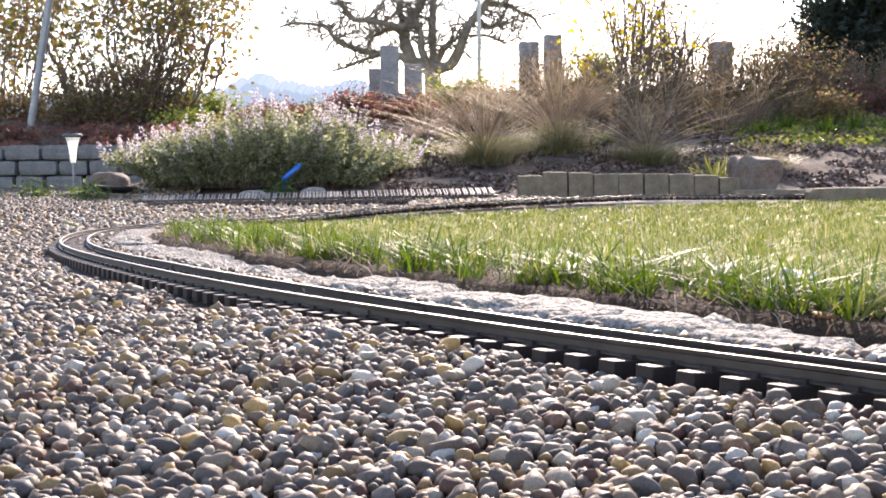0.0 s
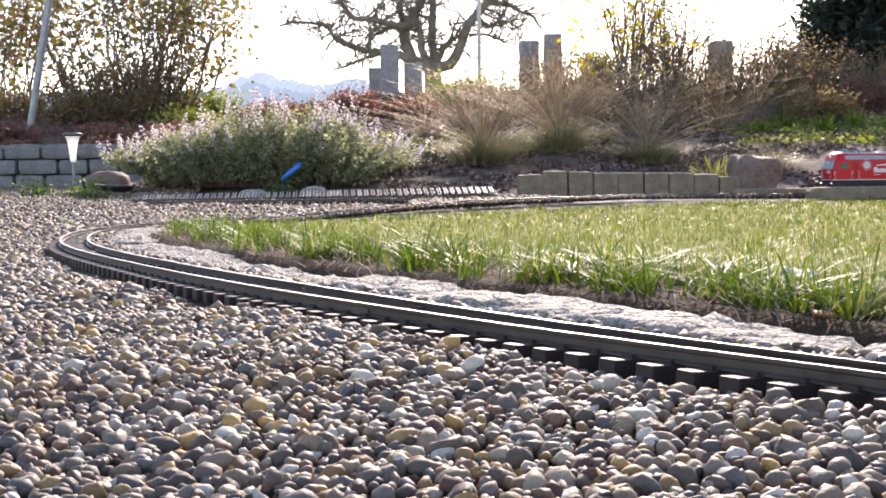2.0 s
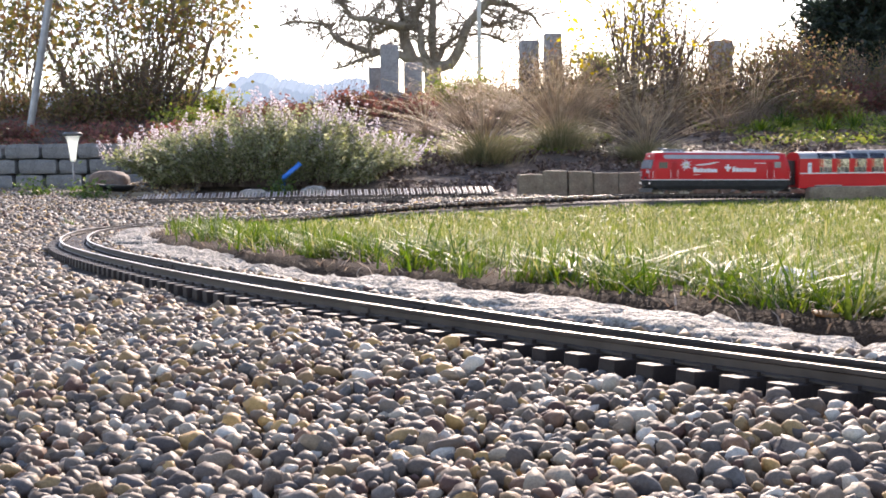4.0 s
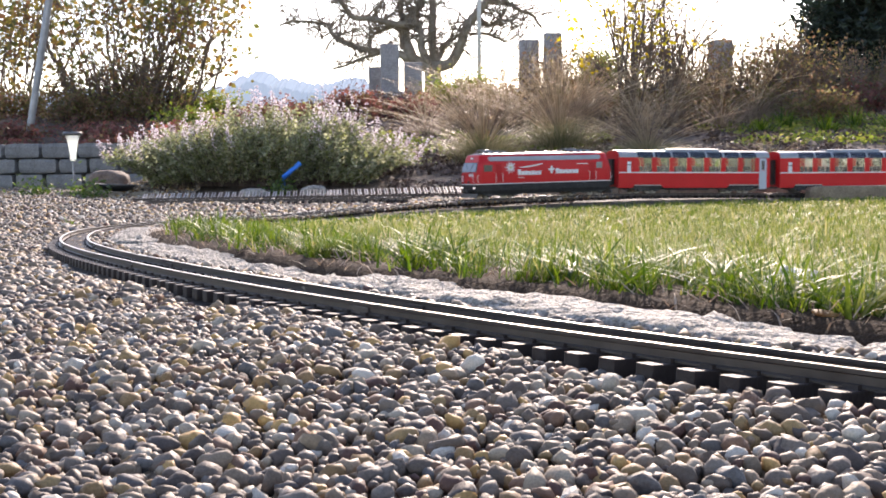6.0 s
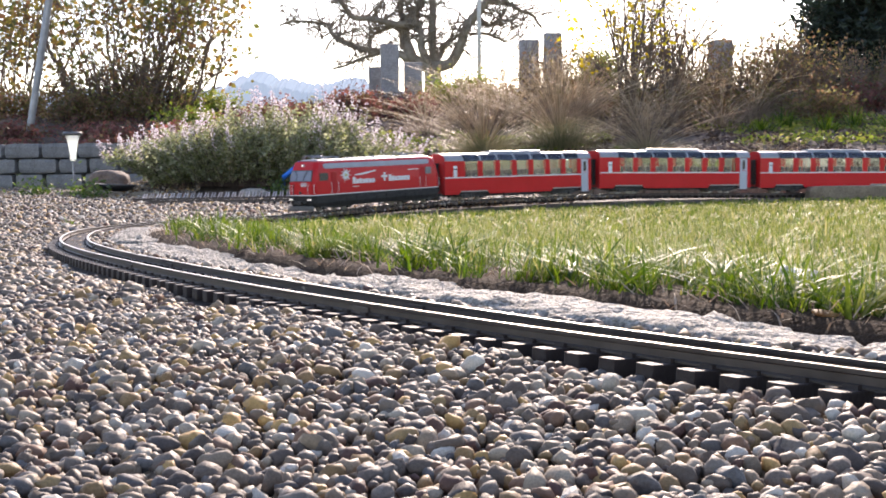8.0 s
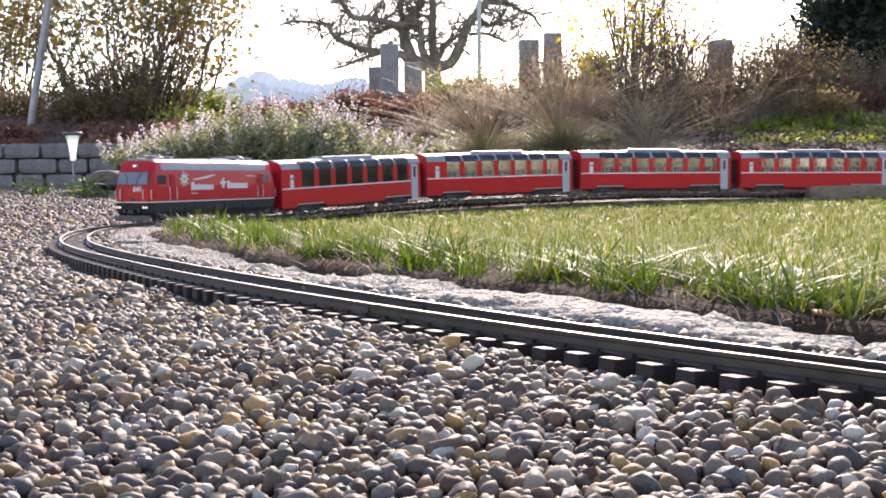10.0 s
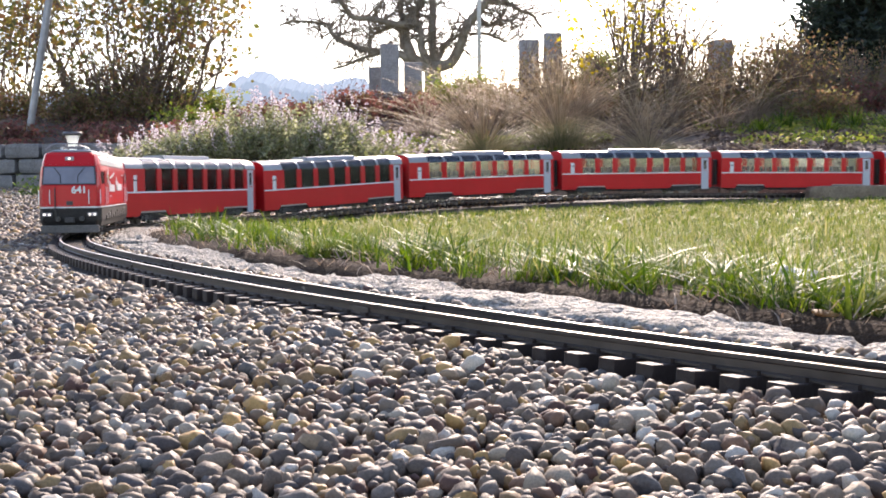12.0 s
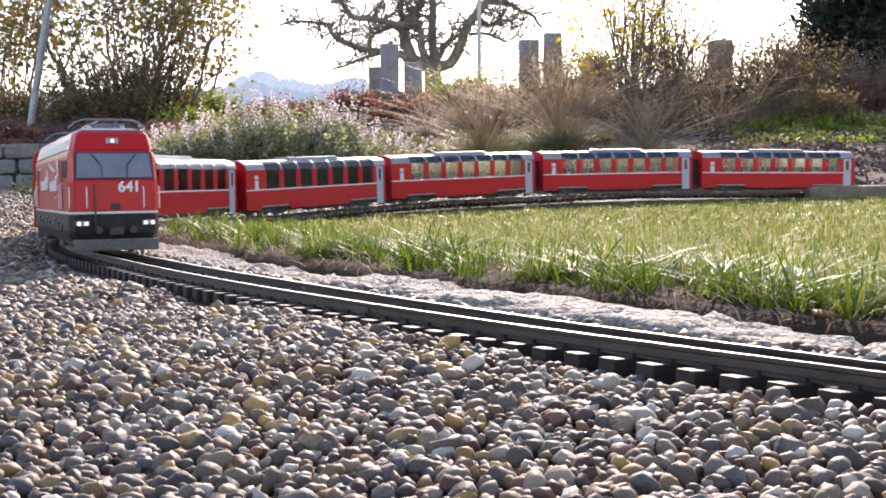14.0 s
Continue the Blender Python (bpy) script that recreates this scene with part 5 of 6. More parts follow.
for i, (x, y, h, n) in enumerate([(-1.02, 3.30, 0.055, 16), (-0.50, 2.44, 0.085, 22), (-0.43, 2.30, 0.075, 30), (-0.56, 2.62, 0.06, 20)]):
    fountain("grass_weed", x, y, n, h, 0.035, (M_GRASS, M_GRASS), "single yellow-green weed tuft in the gravel", 0, 0, 40 + i, 0.0045, "weed", "grass weeds")


fountain("grass_weed", 0.262, 0.765, 13, 0.040, 0.055, (M_GRASSPALE, M_GRASS), "broad-leaved yellow-green weed on the bare soil", 0, 0, 47, 0.0065, "weed", "grass weeds", 0.030)
fountain("grass_weed", 0.020, 1.150, 16, 0.036, 0.03, (M_GRASSPALE, M_GRASS), "yellow-green weed tuft at the lawn edge", 0, 0, 48, 0.0040, "weed", "grass weeds", 0.030)


def build_catmint():
    """Wide low bush of grey-green stems with lilac spikes."""
    rng = np.random.default_rng(21)
    np.random.seed(21)
    t = thing("catmint_bush", "wide catmint bush with grey-green leaves and lilac flower spikes", "bush", "", pose(-0.86, 5.92, gz(-0.86, 5.92) - 0.02))
    paths, lp, fp = [], [], []
    for k in range(1250):
        cx, cy = rng.uniform(-0.52, 0.50), rng.uniform(-0.26, 0.30)
        edge = min(1.0, (cx / 0.58) ** 2 + (cy / 0.36) ** 2)
        lump = 1 + 0.35 * noise.noise(Vector((cx * 5, cy * 5, 1.7)))
        ln = (0.37 * (1 - 0.70 * edge)) * lump * rng.uniform(0.75, 1.12) + 0.04
        dx, dy = cx * 0.34 + rng.normal(0, 0.07), cy * 0.45 + rng.normal(0, 0.07)
        u = np.linspace(0, 1, 7)
        pts = np.stack([cx + dx * u ** 1.5, cy + dy * u ** 1.4, ln * (u - 0.10 * u ** 2)], 1)
        pts[1:] += rng.normal(0, 0.006, (6, 3))
        paths.append((pts, np.linspace(0.0020, 0.0009, 7)))
        for q in np.linspace(0.15, 0.95, 15):
            c = np.array([np.interp(q, u, pts[:, i]) for i in range(3)])
            lp.append(c + rng.normal(0, 0.007, (4, 3)))
        if rng.random() < 0.17:
            rise = np.array([rng.normal(cx * 0.04, 0.016), rng.normal(0, 0.016), rng.uniform(0.03, 0.085)])
            paths.append((np.stack([pts[-1], pts[-1] + rise]), np.array([0.0012, 0.0008])))
            for q in np.linspace(-0.35, 1.0, 7):
                fp.append(pts[-1] + rise * q + rng.normal(0, 0.0060 * (1.15 - 0.6 * max(q, 0)), (7, 3)) * [1, 1, 0.4])
    tagged(stems_mesh("stem_mass", paths, M_TWIG, t, 3), kind="stuff")
    lp, fp = np.concatenate(lp), np.concatenate(fp)
    leaves("foliage", lp, rng.uniform(0.011, 0.024, len(lp)), M_CATLEAF, t, 0.8, 0.6)
    leaves("flower_haze", fp, rng.uniform(0.006, 0.012, len(fp)), M_LILAC, t, 1.2, 0.75)
    return t


build_catmint()


def shrub(name, x, y, stems, height, spread, leaf_mat, leaf_n, leaf_size, label, seed, depth=2, rad=0.012, wild=0.22, category="shrub", group="", jitter=0.05, droop=0.9, up=0.18):
    rng = random.Random(seed)
    nr = np.random.default_rng(seed)
    np.random.seed(seed)
    t = thing(name, label, category, group, pose(x, y, gz(x, y) - 0.03))
    paths, tips = [], []
    for k in range(stems):
        a = rng.uniform(0, 2 * math.pi)
        r = spread * rng.uniform(0.0, 0.22)
        tilt = rng.uniform(0.05, 0.55) * spread / max(height, 0.1) * 1.3
        d = (math.cos(a) * tilt, math.sin(a) * tilt, 1.0)
        k0 = len(paths)
        grow((r * math.cos(a), r * math.sin(a), 0), d, height * rng.uniform(0.36, 0.56) * (0.72 if depth == 3 else 1.0), rad * rng.uniform(0.6, 1.1), depth, rng, paths, tips, wild, up, (2, 3) if depth == 3 else (2, 4))
        if name != "stem_thicket":
            stems_mesh("stem", [(p, r) for p, r, _ in paths[k0:]], M_TWIG, t, 4)
    if name == "stem_thicket":
        tagged(stems_mesh("stem_mass", [(p, r) for p, r, _ in paths], M_TWIG, t, 4), kind="stuff")
    tips = np.array(tips)
    if leaf_n:
        pick = tips[nr.integers(0, len(tips), leaf_n)] + nr.normal(0, jitter, (leaf_n, 3))
        pick[:, 2] = np.abs(pick[:, 2])
        leaves("foliage", pick, nr.uniform(0.6, 1.2, leaf_n) * leaf_size, leaf_mat, t, droop, 0.65)
    return t


shrub("deciduous_shrub", -2.45, 9.62, 36, 1.9, 2.8, M_AUTUMN, 3500, 0.060, "large autumn shrub with upright dark stems and yellow-green leaves", 3, 3, 0.013, 0.22, jitter=0.09)
shrub("deciduous_shrub", -3.55, 9.96, 18, 1.7, 2.2, M_AUTUMN, 1900, 0.060, "large autumn shrub with upright dark stems and yellow-green leaves", 4, 3, 0.012, 0.22, jitter=0.09)
shrub("yellow_shrub", 1.24, 8.00, 12, 1.35, 0.42, M_YELLOW, 700, 0.042, "slender upright shrub with sparse yellow autumn leaves", 5, 2, 0.010, 0.16, jitter=0.03)
shrub("bare_shrub", 1.55, 8.39, 12, 1.25, 0.55, M_BRONZE, 500, 0.03, "nearly bare upright shrub with thin brown twigs", 6, 2, 0.009, 0.16, jitter=0.03)
shrub("bronze_shrub", 2.22, 8.50, 18, 0.60, 0.7, M_BRONZE, 1100, 0.028, "rounded brown-leaved shrub on the bank", 7, 2, 0.008, 0.22)
shrub("bronze_shrub", 2.58, 8.73, 14, 0.56, 0.5, M_BRONZE, 600, 0.028, "rounded brown-leaved shrub on the bank", 8, 2, 0.008, 0.22)
shrub("bronze_shrub", 1.86, 8.84, 14, 0.62, 0.6, M_BRONZE, 700, 0.028, "rounded brown-leaved shrub on the bank", 9, 2, 0.008, 0.22)
for i, (x, y, n, h, w) in enumerate([(-2.70, 9.35, 30, 0.52, 0.8), (-2.25, 9.40, 30, 0.55, 0.8)]):
    shrub("stem_thicket", x, y, n, h, w, M_BRONZE, 900, 0.035, "dense thicket of dark brown stems under the shrub", 120 + i, 2, 0.012, 0.22, group="stem thickets")
for i, (x, y, n, h, w) in enumerate([(0.75, 8.55, 16, 0.50, 0.6), (1.02, 8.70, 16, 0.50, 0.6), (1.42, 8.75, 22, 0.66, 0.6), (1.72, 8.60, 20, 0.55, 0.6), (1.98, 8.35, 20, 0.50, 0.6), (2.40, 8.60, 20, 0.58, 0.6), (2.78, 8.45, 16, 0.44, 0.6), (3.10, 8.75, 14, 0.42, 0.6)]):
    shrub("twiggy_shrub", x, y, n, h * 1.15, w, M_BRONZE, 420, 0.026, "twiggy brown shrub with a few withered leaves on the bank", 140 + i, 2, 0.006, 0.2, group="twiggy shrubs", jitter=0.03)
shrub("round_bush", 1.28, 10.07, 20, 0.42, 0.55, M_LOWGREEN, 3500, 0.028, "small rounded green bush beside the steles", 10, 1, 0.006, 0.25)
shrub("round_bush", 0.10, 9.18, 26, 0.26, 0.8, M_LOWGREEN, 3000, 0.03, "low olive-green ground-hugging bush on the bank", 11, 1, 0.006, 0.25)
for i, (x, y, h, w, mt, lab) in enumerate([
        (-1.75, 8.50, 0.26, 0.7, M_LOWGREEN, "low green bush along the bank"), (-1.15, 8.84, 0.22, 0.8, M_WINE, "low dark red bush along the bank"), (-0.62, 8.62, 0.28, 0.7, M_WINE, "low dark red bush along the bank"),
        (-0.25, 8.39, 0.24, 0.7, M_WINE, "low dark red bush along the bank"), (0.35, 8.95, 0.28, 0.8, M_BRONZE, "low brown bush along the bank"), (1.75, 8.06, 0.30, 0.7, M_BRONZE, "low brown bush along the bank"),
        (0.85, 8.3, 0.30, 0.8, M_BRONZE, "low brown bush along the bank"), (1.35, 8.35, 0.34, 0.8, M_BRONZE, "low brown bush along the bank"), (2.15, 8.25, 0.34, 0.8, M_BRONZE, "low brown bush along the bank"),
        (2.45, 7.94, 0.32, 0.8, M_BRONZE, "low brown bush along the bank"), (2.95, 8.39, 0.36, 0.8, M_WINE, "low dark red bush along the bank"), (3.3, 8.84, 0.42, 0.8, M_BRONZE, "low brown bush along the bank"),
        (-2.9, 7.94, 0.22, 0.7, M_WINE, "low dark red bush along the terrace"), (-2.2, 7.94, 0.20, 0.7, M_WINE, "low dark red bush along the terrace"), (-3.3, 8.17, 0.3, 0.7, M_BRONZE, "low brown bush along the terrace"),
        (-2.75, 9.06, 0.42, 0.9, M_BRONZE, "low brown bush along the terrace"), (-2.25, 9.18, 0.40, 0.9, M_BRONZE, "low brown bush along the terrace"), (-3.3, 9.29, 0.45, 0.9, M_BRONZE, "low brown bush along the terrace"),
        (-1.6, 7.50, 0.18, 0.6, M_WINE, "low dark red bush along the terrace"), (0.9, 9.40, 0.3, 0.9, M_BRONZE, "low brown bush along the bank"), (2.0, 9.62, 0.3, 0.9, M_BRONZE, "low brown bush along the bank"),
        (2.9, 9.74, 0.32, 0.9, M_BRONZE, "low brown bush along the bank"), (-1.9, 9.62, 0.25, 0.9, M_LOWGREEN, "low green bush along the bank")]):
    shrub("low_bush", x, y, 24, h * 0.8, w, mt, 2600, 0.030, lab, 60 + i, 1, 0.006, 0.3, "bush", "low bushes", 0.04)


def ground_cover(name, x0, x1, y0, y1, n, size, mat, label, seed, lift=0.03):
    rng = np.random.default_rng(seed)
    np.random.seed(seed)
    P = np.stack([rng.uniform(x0, x1, n), rng.uniform(y0, y1, n)], 1)
    c = np.array([noise.noise(Vector((a * 4, b * 4, seed))) for a, b in P])
    P, c = P[c > -0.08], c[c > -0.08]
    z = ground_z(P[:, 0], P[:, 1]) + rng.uniform(0, lift, len(P)) * (0.4 + c)
    ob = leaves(name, np.stack([P[:, 0], P[:, 1], z + 0.008], 1), rng.uniform(0.6, 1.3, len(P)) * size, mat, None, 0.7, 0.6)
    return tagged(ob, label, "ground cover", kind="stuff")


ground_cover("ground_cover_leaves", 1.6, 4.2, 6.83, 8.06, 7000, 0.03, M_LOWGREEN, "yellow-green ground cover leaves along the bank", 71, 0.06)
ground_cover("ground_cover_leaves", -0.45, 1.0, 6.60, 7.39, 2500, 0.028, M_LOWGREEN, "yellow-green ground cover leaves along the bank", 72, 0.05)
ground_cover("ground_cover_leaves", -3.2, -1.2, 7.27, 9.51, 4500, 0.03, M_WINE, "dark red ground cover leaves behind the wall", 73, 0.10)
ground_cover("bark_mulch", -0.6, 4.0, 5.54, 7.39, 26000, 0.028, M_MULCH, "brown bark mulch and dead leaves on the bank", 74, 0.02)
ground_cover("bark_mulch", -2.0, 4.2, 7.39, 10.52, 15000, 0.035, M_MULCH, "brown bark mulch and dead leaves on the bank", 75, 0.03)
for i, (x, y, n, w) in enumerate([(-1.96, 5.82, 260, 0.085), (-1.60, 5.46, 260, 0.075), (-0.735, 5.50, 240, 0.060)]):
    rng_w = np.random.default_rng(80 + i)
    np.random.seed(80 + i)
    P = rng_w.normal(0, 1, (n, 3)) * [w * 0.6, 0.05, 0.042]
    P[:, 2] = np.abs(P[:, 2])
    weed = thing("leafy_weed", "low leafy green weed growing in the gravel", "weed", "leafy weeds", pose(x, y, gz(x, y)))
    leaves("foliage", P, rng_w.uniform(0.014, 0.028, n), M_WEED, weed, 0.8, 0.6)
    stems_mesh("stem_mass", [(np.array([[0, 0, 0], p * 0.6, p]), np.array([0.0015, 0.0012, 0.0008])) for p in P[::12]], M_LOWGREEN, weed, 3)


def build_old_tree():
    """Gnarled leafless tree behind the bank: a short trunk that forks low, crooked spreading limbs, fine twigs."""
    rng = random.Random(12)
    x0, y0 = -0.18, 24.6
    z = gz(x0, y0)
    t = thing("old_bare_tree", "gnarled old leafless tree with crooked spreading limbs", "tree", "", pose(x0, y0, z - 0.1))
    fork = 2.17 - z + 0.1
    part("trunk", tube([(0.05, 0, 0), (0.03, 0, 0.4), (0.06, 0.02, fork * 0.5), (0.02, 0, fork * 0.8), (0, 0, fork + 0.05)], [0.30, 0.22, 0.19, 0.17, 0.17], 14), M_BARK, t, smooth=True)
    tips, twigs = [], []

    def limb(x, up, steps, r0, r1):
        """A crooked limb from a place beside the fork: steps of heading (90 is up) and length."""
        pts = [np.array([x, rng.uniform(-0.1, 0.1), fork + up])]
        away = rng.uniform(-0.35, 0.35)
        for heading, length in steps:
            h = radians(heading)
            d = np.array([math.cos(h), away, math.sin(h)])
            side = np.array([-math.sin(h), 0, math.cos(h)])
            for k in range(4):
                pts.append(pts[-1] + d * length / 4 + side * rng.gauss(0, 0.010) + np.array([0, rng.gauss(0, 0.02), 0]))
        pts = np.array(pts)
        pts[1:-1] = (pts[:-2] + 2 * pts[1:-1] + pts[2:]) / 4
        u = np.linspace(0, 1, len(pts))
        rad = (r0 + (r1 - r0) * u ** 0.8) * np.array([1 + 0.13 * noise.noise(Vector((q * 14, x * 9, up * 7))) for q in u])
        stems_mesh("limb", [(pts, rad)], M_BARK, t, 9)
        for k in range(3, len(pts)):
            if r0 > 0.10 and k < 8:
                continue
            for _ in range(rng.randint(1, 2)):
                a = rng.uniform(0, 2 * math.pi)
                grow(pts[k], (math.cos(a), rng.uniform(-0.6, 0.6), 0.35 + 0.6 * math.sin(a)), rng.uniform(0.25, 0.55), min(0.022, rad[k] * 0.5), 2, rng, twigs, tips, 0.5, 0.02, (1, 3), 0.70, 5, 0.55)

    limb(0.0, 0.0, [(156, 0.47), (106, 0.38), (92, 0.32)], 0.14, 0.115)
    limb(-0.55, 0.88, [(172, 0.31), (166, 0.35), (178, 0.39), (131, 0.30), (120, 0.30), (105, 0.4)], 0.075, 0.035)
    limb(-0.55, 0.85, [(58, 0.25), (57, 0.28), (56, 0.25), (80, 0.6), (100, 0.5)], 0.10, 0.05)
    limb(-0.75, 0.88, [(207, 0.24), (198, 0.25), (118, 0.20)], 0.050, 0.020)
    limb(-0.58, 0.98, [(114, 0.28), (80, 0.40), (100, 0.5)], 0.065, 0.03)
    limb(-0.45, 0.20, [(155, 0.26), (173, 0.43), (166, 0.49), (155, 0.38), (145, 0.16), (107, 0.20), (169, 0.37), (180, 0.36), (200, 0.3)], 0.090, 0.022)
    limb(-1.10, 0.31, [(193, 0.33), (207, 0.34), (197, 0.28)], 0.045, 0.020)
    limb(-0.03, 0.03, [(119, 0.39), (85, 0.35), (109, 0.32), (62, 0.34), (85, 0.6)], 0.090, 0.05)
    limb(0.03, 0.12, [(89, 0.60), (87, 0.47), (89, 0.6), (95, 0.5)], 0.095, 0.06)
    limb(0.10, 0.15, [(62, 0.34), (45, 0.24)], 0.060, 0.050)
    limb(0.0, 0.0, [(10, 0.36), (57, 0.36), (73, 0.45), (54, 0.40), (48, 0.32), (40, 0.4), (60, 0.4)], 0.125, 0.06)
    limb(0.95, 0.95, [(-17, 0.24), (31, 0.25), (66, 0.24)], 0.060, 0.025)
    limb(0.75, 0.68, [(3, 0.36), (-11, 0.22), (-14, 0.20)], 0.035, 0.025)
    limb(1.10, 1.33, [(3, 0.39), (-24, 0.37), (-30, 0.30), (-63, 0.26)], 0.060, 0.022)
    tagged(stems_mesh("twig_crown", [(p, np.maximum(r, 0.005)) for p, r, d in twigs], M_BARK, t, 4), kind="stuff")
    hang = []
    tp = np.array(tips)
    nr = np.random.default_rng(3)
    for p in tp[nr.integers(0, len(tp), 700)]:
        ln = nr.uniform(0.2, 0.6)
        u = np.linspace(0, 1, 5)
        w = nr.normal(0, 0.15, 2)
        hang.append((np.stack([p[0] + w[0] * u, p[1] + w[1] * u, p[2] + 0.1 * ln * u - ln * u ** 2], 1), np.linspace(0.0045, 0.0028, 5)))
    tagged(stems_mesh("hanging_twig_fringe", hang, M_TWIG, t, 3), kind="stuff")


build_old_tree()


def build_conifer(x, y, h, w, seed):
    rng = random.Random(seed)
    nr = np.random.default_rng(seed)
    np.random.seed(seed)
    t = thing("yew_tree", "dense dark evergreen tree on the bank", "conifer", "", pose(x, y, gz(x, y) - 0.05))
    part("trunk", tube([(0, 0, 0), (0.02, 0, h * 0.5), (0, 0, h * 0.95)], [0.06, 0.04, 0.01], 8), M_BARK, t)
    pts, paths = [], []
    for k in range(420):
        u = rng.uniform(0.0, 1.0)
        a = rng.uniform(0, 2 * math.pi)
        r = w * (1.05 - u) ** 0.55 * rng.uniform(0.75, 1.08)
        z0 = h * u * 0.9
        tip = np.array([math.cos(a) * r, math.sin(a) * r, z0 + r * 0.25])
        base = np.array([0, 0, z0 - 0.05])
        paths.append((np.stack([base, base * 0.5 + tip * 0.5 + [0, 0, 0.03], tip]), np.array([0.010, 0.006, 0.002])))
        for q in np.linspace(0.45, 1.05, 12):
            pts.append(base * (1 - q) + tip * q + nr.normal(0, 0.05, (8, 3)))
    stems_mesh("branchwork", paths, M_TWIG, t, 4)
    pts = np.concatenate(pts)
    leaves("foliage", pts, nr.uniform(0.05, 0.10, len(pts)), M_NEEDLES, t, 1.0, 0.25)


build_conifer(3.62, 10.07, 1.95, 0.74, 91)
build_conifer(4.5, 10.5, 2.1, 0.8, 92)


# ---------------------------------------------------------------- small garden things
M_CAP = material("dark_cap_metal", [(0.05, 0.05, 0.055), (0.09, 0.09, 0.095)], 40, rough=0.4, metal=0.3)


def build_solar_lamp():
    x, y = -1.912, 6.27
    t = thing("solar_garden_lamp", "slim solar garden lamp with frosted funnel and steel cap", "garden lamp", "", pose(x, y, gz(x, y) + 0.010))
    part("stake", lathe([(0.0065, -0.02), (0.0065, 0.165)], 12), M_STEEL, t)
    part("sleeve", lathe([(0.009, 0.005), (0.009, 0.05), (0.0068, 0.052)], 12), M_STEEL, t)
    part("funnel", lathe([(0.014, 0.160), (0.017, 0.20), (0.024, 0.25), (0.034, 0.285), (0.040, 0.297)], 24), M_LAMPCUP, t, "frosted white funnel", smooth=True)
    part("cap", lathe([(0.044, 0.292), (0.050, 0.298), (0.050, 0.306), (0.040, 0.312), (0.0, 0.313)][:4] + [(0.001, 0.3135)], 24), M_CAP, t, "dark grey steel cap with solar cell", smooth=False)


build_solar_lamp()

pipe = thing("leaning_pipe", "galvanised pipe leaning behind the terrace wall", "pipe", "", pose(-2.76, 8.06, gz(-2.76, 8.06) - 0.02))
part("tube", tube([(0, 0, 0), (0.02, 0, 0.10), (0.235, 0.0, 1.30), (0.30, 0, 1.70)], 0.024, 12), M_STEEL, pipe, smooth=True)
part("foot_sleeve", tube([(-0.003, 0, -0.01), (0.016, 0, 0.09)], 0.033, 12), M_STEEL, pipe)
pole = thing("flag_pole", "thin white pole behind the bank", "pole", "", pose(0.42, 13.4, gz(0.42, 13.4)))
part("shaft", tube([(0, 0, 0), (0, 0, 3.6)], [0.024, 0.020], 12), M_POLE, pole, smooth=True)
part("base_collar", lathe([(0.04, 0.0), (0.04, 0.05), (0.026, 0.06)], 12), M_STEEL, pole)
stick = thing("blue_pipe_end", "bright blue plastic pipe end at the foot of the bush", "plastic pipe", "", pose(-0.735, 5.58, 0.0))
part("tube", tube([(-0.03, 0.22, -0.04), (-0.004, 0.03, 0.058), (0.004, 0.0, 0.068), (0.078, 0.0, 0.130)], 0.0112, 12), M_BLUE, stick, smooth=True)
part("rim", tube([(0.075, 0.0, 0.127), (0.081, 0.0, 0.133)], 0.0130, 12), M_BLUE, stick)
dish = thing("black_dish", "flat black plastic dish lying on the edging stones", "dish", "", pose(-1.55, 5.68, gz(-1.55, 5.68) + 0.02, 0, 3, 0))
part("bowl", lathe([(0.05, 0.0), (0.085, 0.012), (0.105, 0.028), (0.102, 0.031), (0.082, 0.018), (0.05, 0.008)], 28), M_BLACK, dish, smooth=True)
pale = link_bm("pale_dry_leaf", rough_block(0.052, 0.030, 0.012, 8, 0.006, 70, 8, 2.0), M_PALELEAF)
pale.matrix_world = pose(0.272, 0.94, gz(0.272, 0.94) + 0.030, 22, -10, 20)
tagged(pale, "crumpled pale dry leaf lying in the lawn", "leaf")
leaf = link_bm("fallen_leaf", rough_block(0.022, 0.016, 0.004, 3, 0.002, 60, 5, 2.0), M_BROWNLEAF)
leaf.matrix_world = pose(0.248, 0.775, gz(0.248, 0.775) + 0.025, 12, 8, 30)
tagged(leaf, "curled brown fallen leaf beside the edging stone", "leaf")


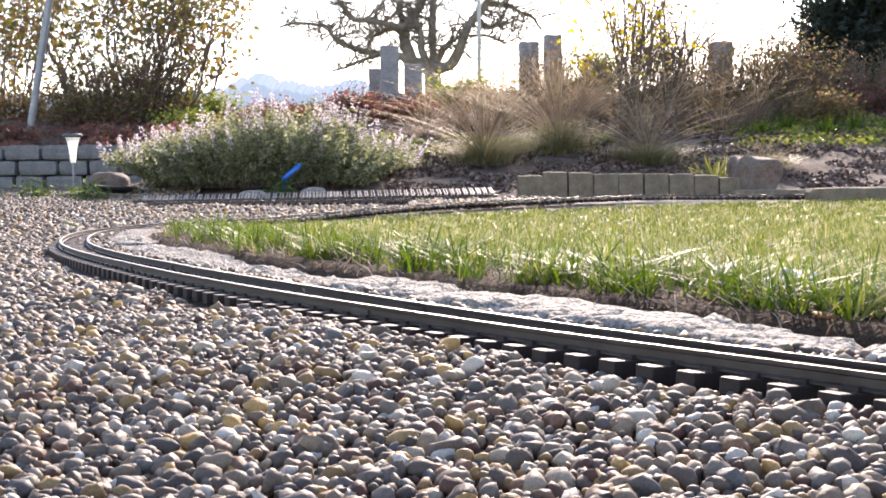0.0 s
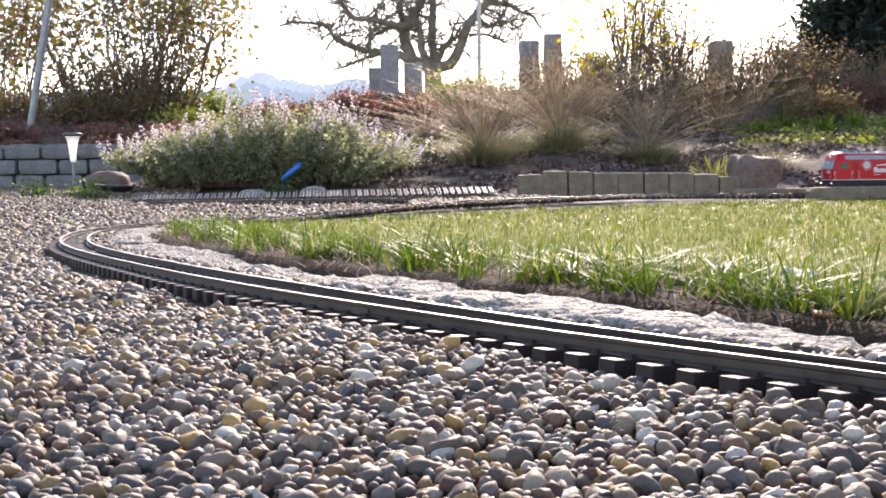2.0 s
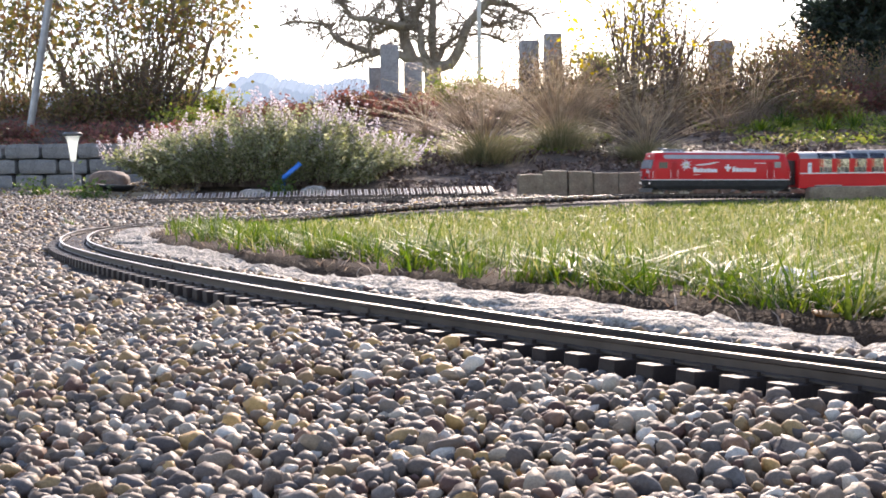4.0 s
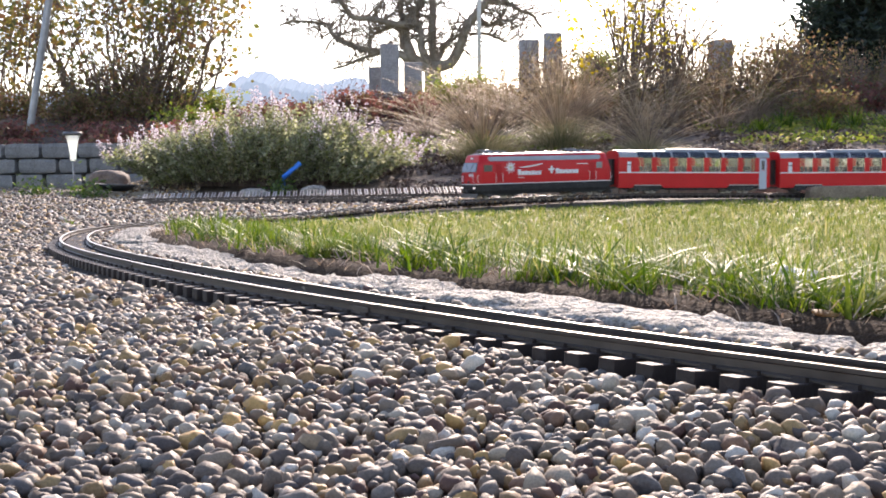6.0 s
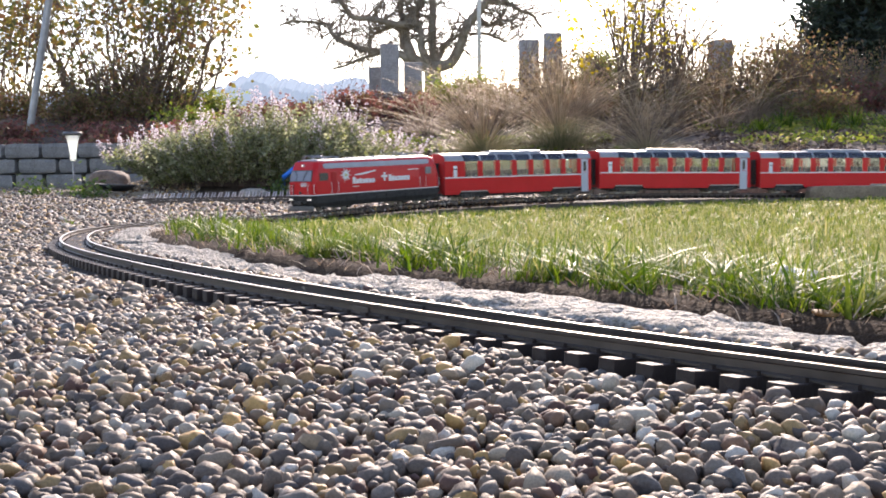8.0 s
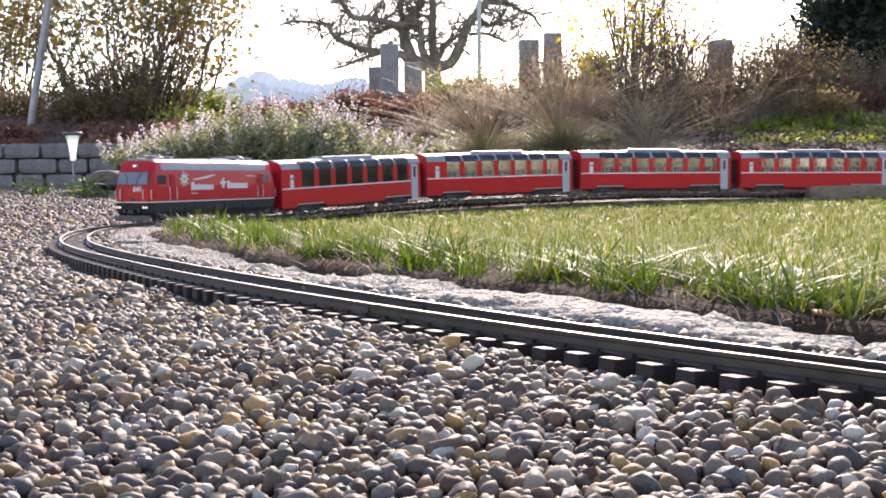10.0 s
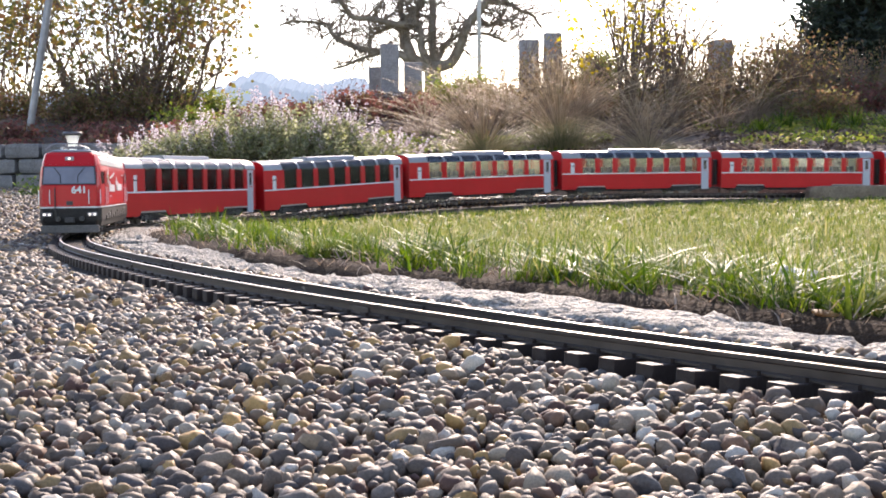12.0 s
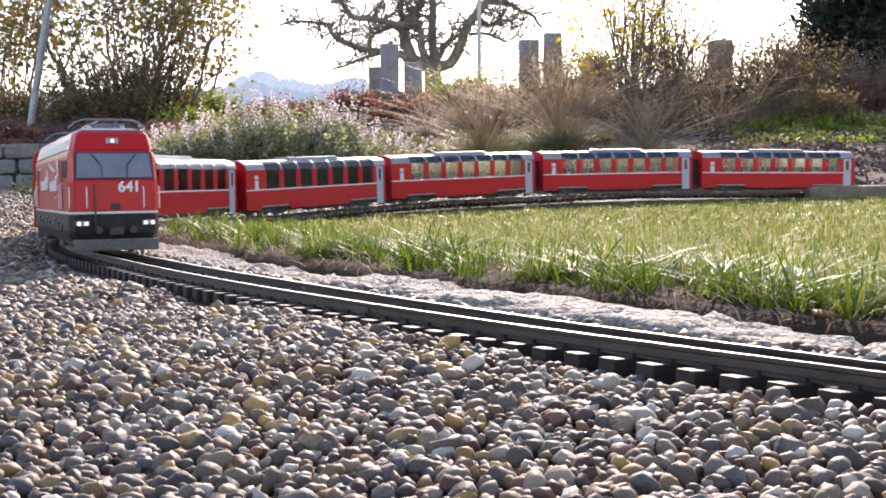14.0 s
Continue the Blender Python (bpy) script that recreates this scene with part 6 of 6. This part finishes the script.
# ---------------------------------------------------------------- distance
def build_hills():
    rng = random.Random(2)
    verts, faces = [], []
    n = 2400
    crowns = [(rng.uniform(-190, 190), rng.uniform(0.9, 2.6), rng.uniform(0.6, 2.6)) for _ in range(620)]
    cx, cw, ch = (np.array(q) for q in zip(*crowns))
    for i in range(n + 1):
        x = -190 + 380 * i / n
        tree = float(np.max(ch * np.clip(1 - ((x - cx) / cw) ** 2, 0, 1) ** 0.7)) + 0.7 * noise.noise(Vector((x * 1.3, 0, 0)))
        top = 23.0 + 5.5 * math.exp(-((x + 54) / 11) ** 2) + 3.5 * math.exp(-((x + 27) / 9) ** 2) + 1.5 * noise.noise(Vector((x * 0.08, 0, 0))) + tree
        for k, (y, f) in enumerate(((336, -0.2), (340, 0.55), (348, 0.86), (364, 1.0), (385, 0.6))):
            verts.append((x, y, top * f))
    for i in range(n):
        for k in range(4):
            a = i * 5 + k
            faces.append((a, a + 5, a + 6, a + 1))
    return tagged(mesh_of("backdrop_hills", verts, faces, M_HILL), "distant wooded hills, pale blue haze put into their colour and glow", "hills", kind="structure")


build_hills()


# ---------------------------------------------------------------- what moves
SPEED, NOSE_AT_END = 0.3988, 1.168


def ride(nose, length, reach):
    """The pose of a vehicle whose nose stands at that length of the line."""
    mid = nose + length / 2
    a, _ = line_at(mid - reach)
    b, _ = line_at(mid + reach)
    e = (a - b).normalized()
    y = Vector((0, 0, 1)).cross(e).normalized()
    z = e.cross(y)
    m = Matrix((e, y, z)).transposed().to_4x4()
    m.translation = (a + b) / 2
    return m, mid


def motions():
    times = [i * 0.2 for i in range(71)]
    fleet, at = [(loco, LOCO_L, 0.195)], 0.638
    starts = [0.0]
    for c in coaches:
        starts.append(at)
        fleet.append((c, COACH_L, 0.205))
        at += 0.7123
    for (veh, ln, reach), back in zip(fleet, starts):
        rows, turns = [], {}
        trucks = [c for c in veh.children if c.name.startswith("bogie")]
        for t in times:
            m, mid = ride(NOSE_AT_END + (14.0 - t) * SPEED + back, ln, reach)
            rows.append((t, m))
            flat = math.atan2(m[1][0], m[0][0])
            for b in trucks:
                x = b.matrix_basis.translation.x if t == 0 else turns[b][0][1].translation.x
                _, h = line_at(mid - x)
                yaw = (math.degrees(h + math.pi - flat) + 180) % 360 - 180
                turns.setdefault(b, []).append((t, pose(x, 0, 0, 0, 0, yaw)))
        walk(veh, rows)
        for b, r in turns.items():
            walk(b, r)
        if veh is loco:
            for b in trucks:
                for w in b.children:
                    p = w.matrix_basis.translation.copy()
                    walk(w, [(i / 30, pose(p.x, p.y, p.z, 0, math.degrees(i / 30 * SPEED / 0.0155) % 360, 0)) for i in range(421)])


motions()
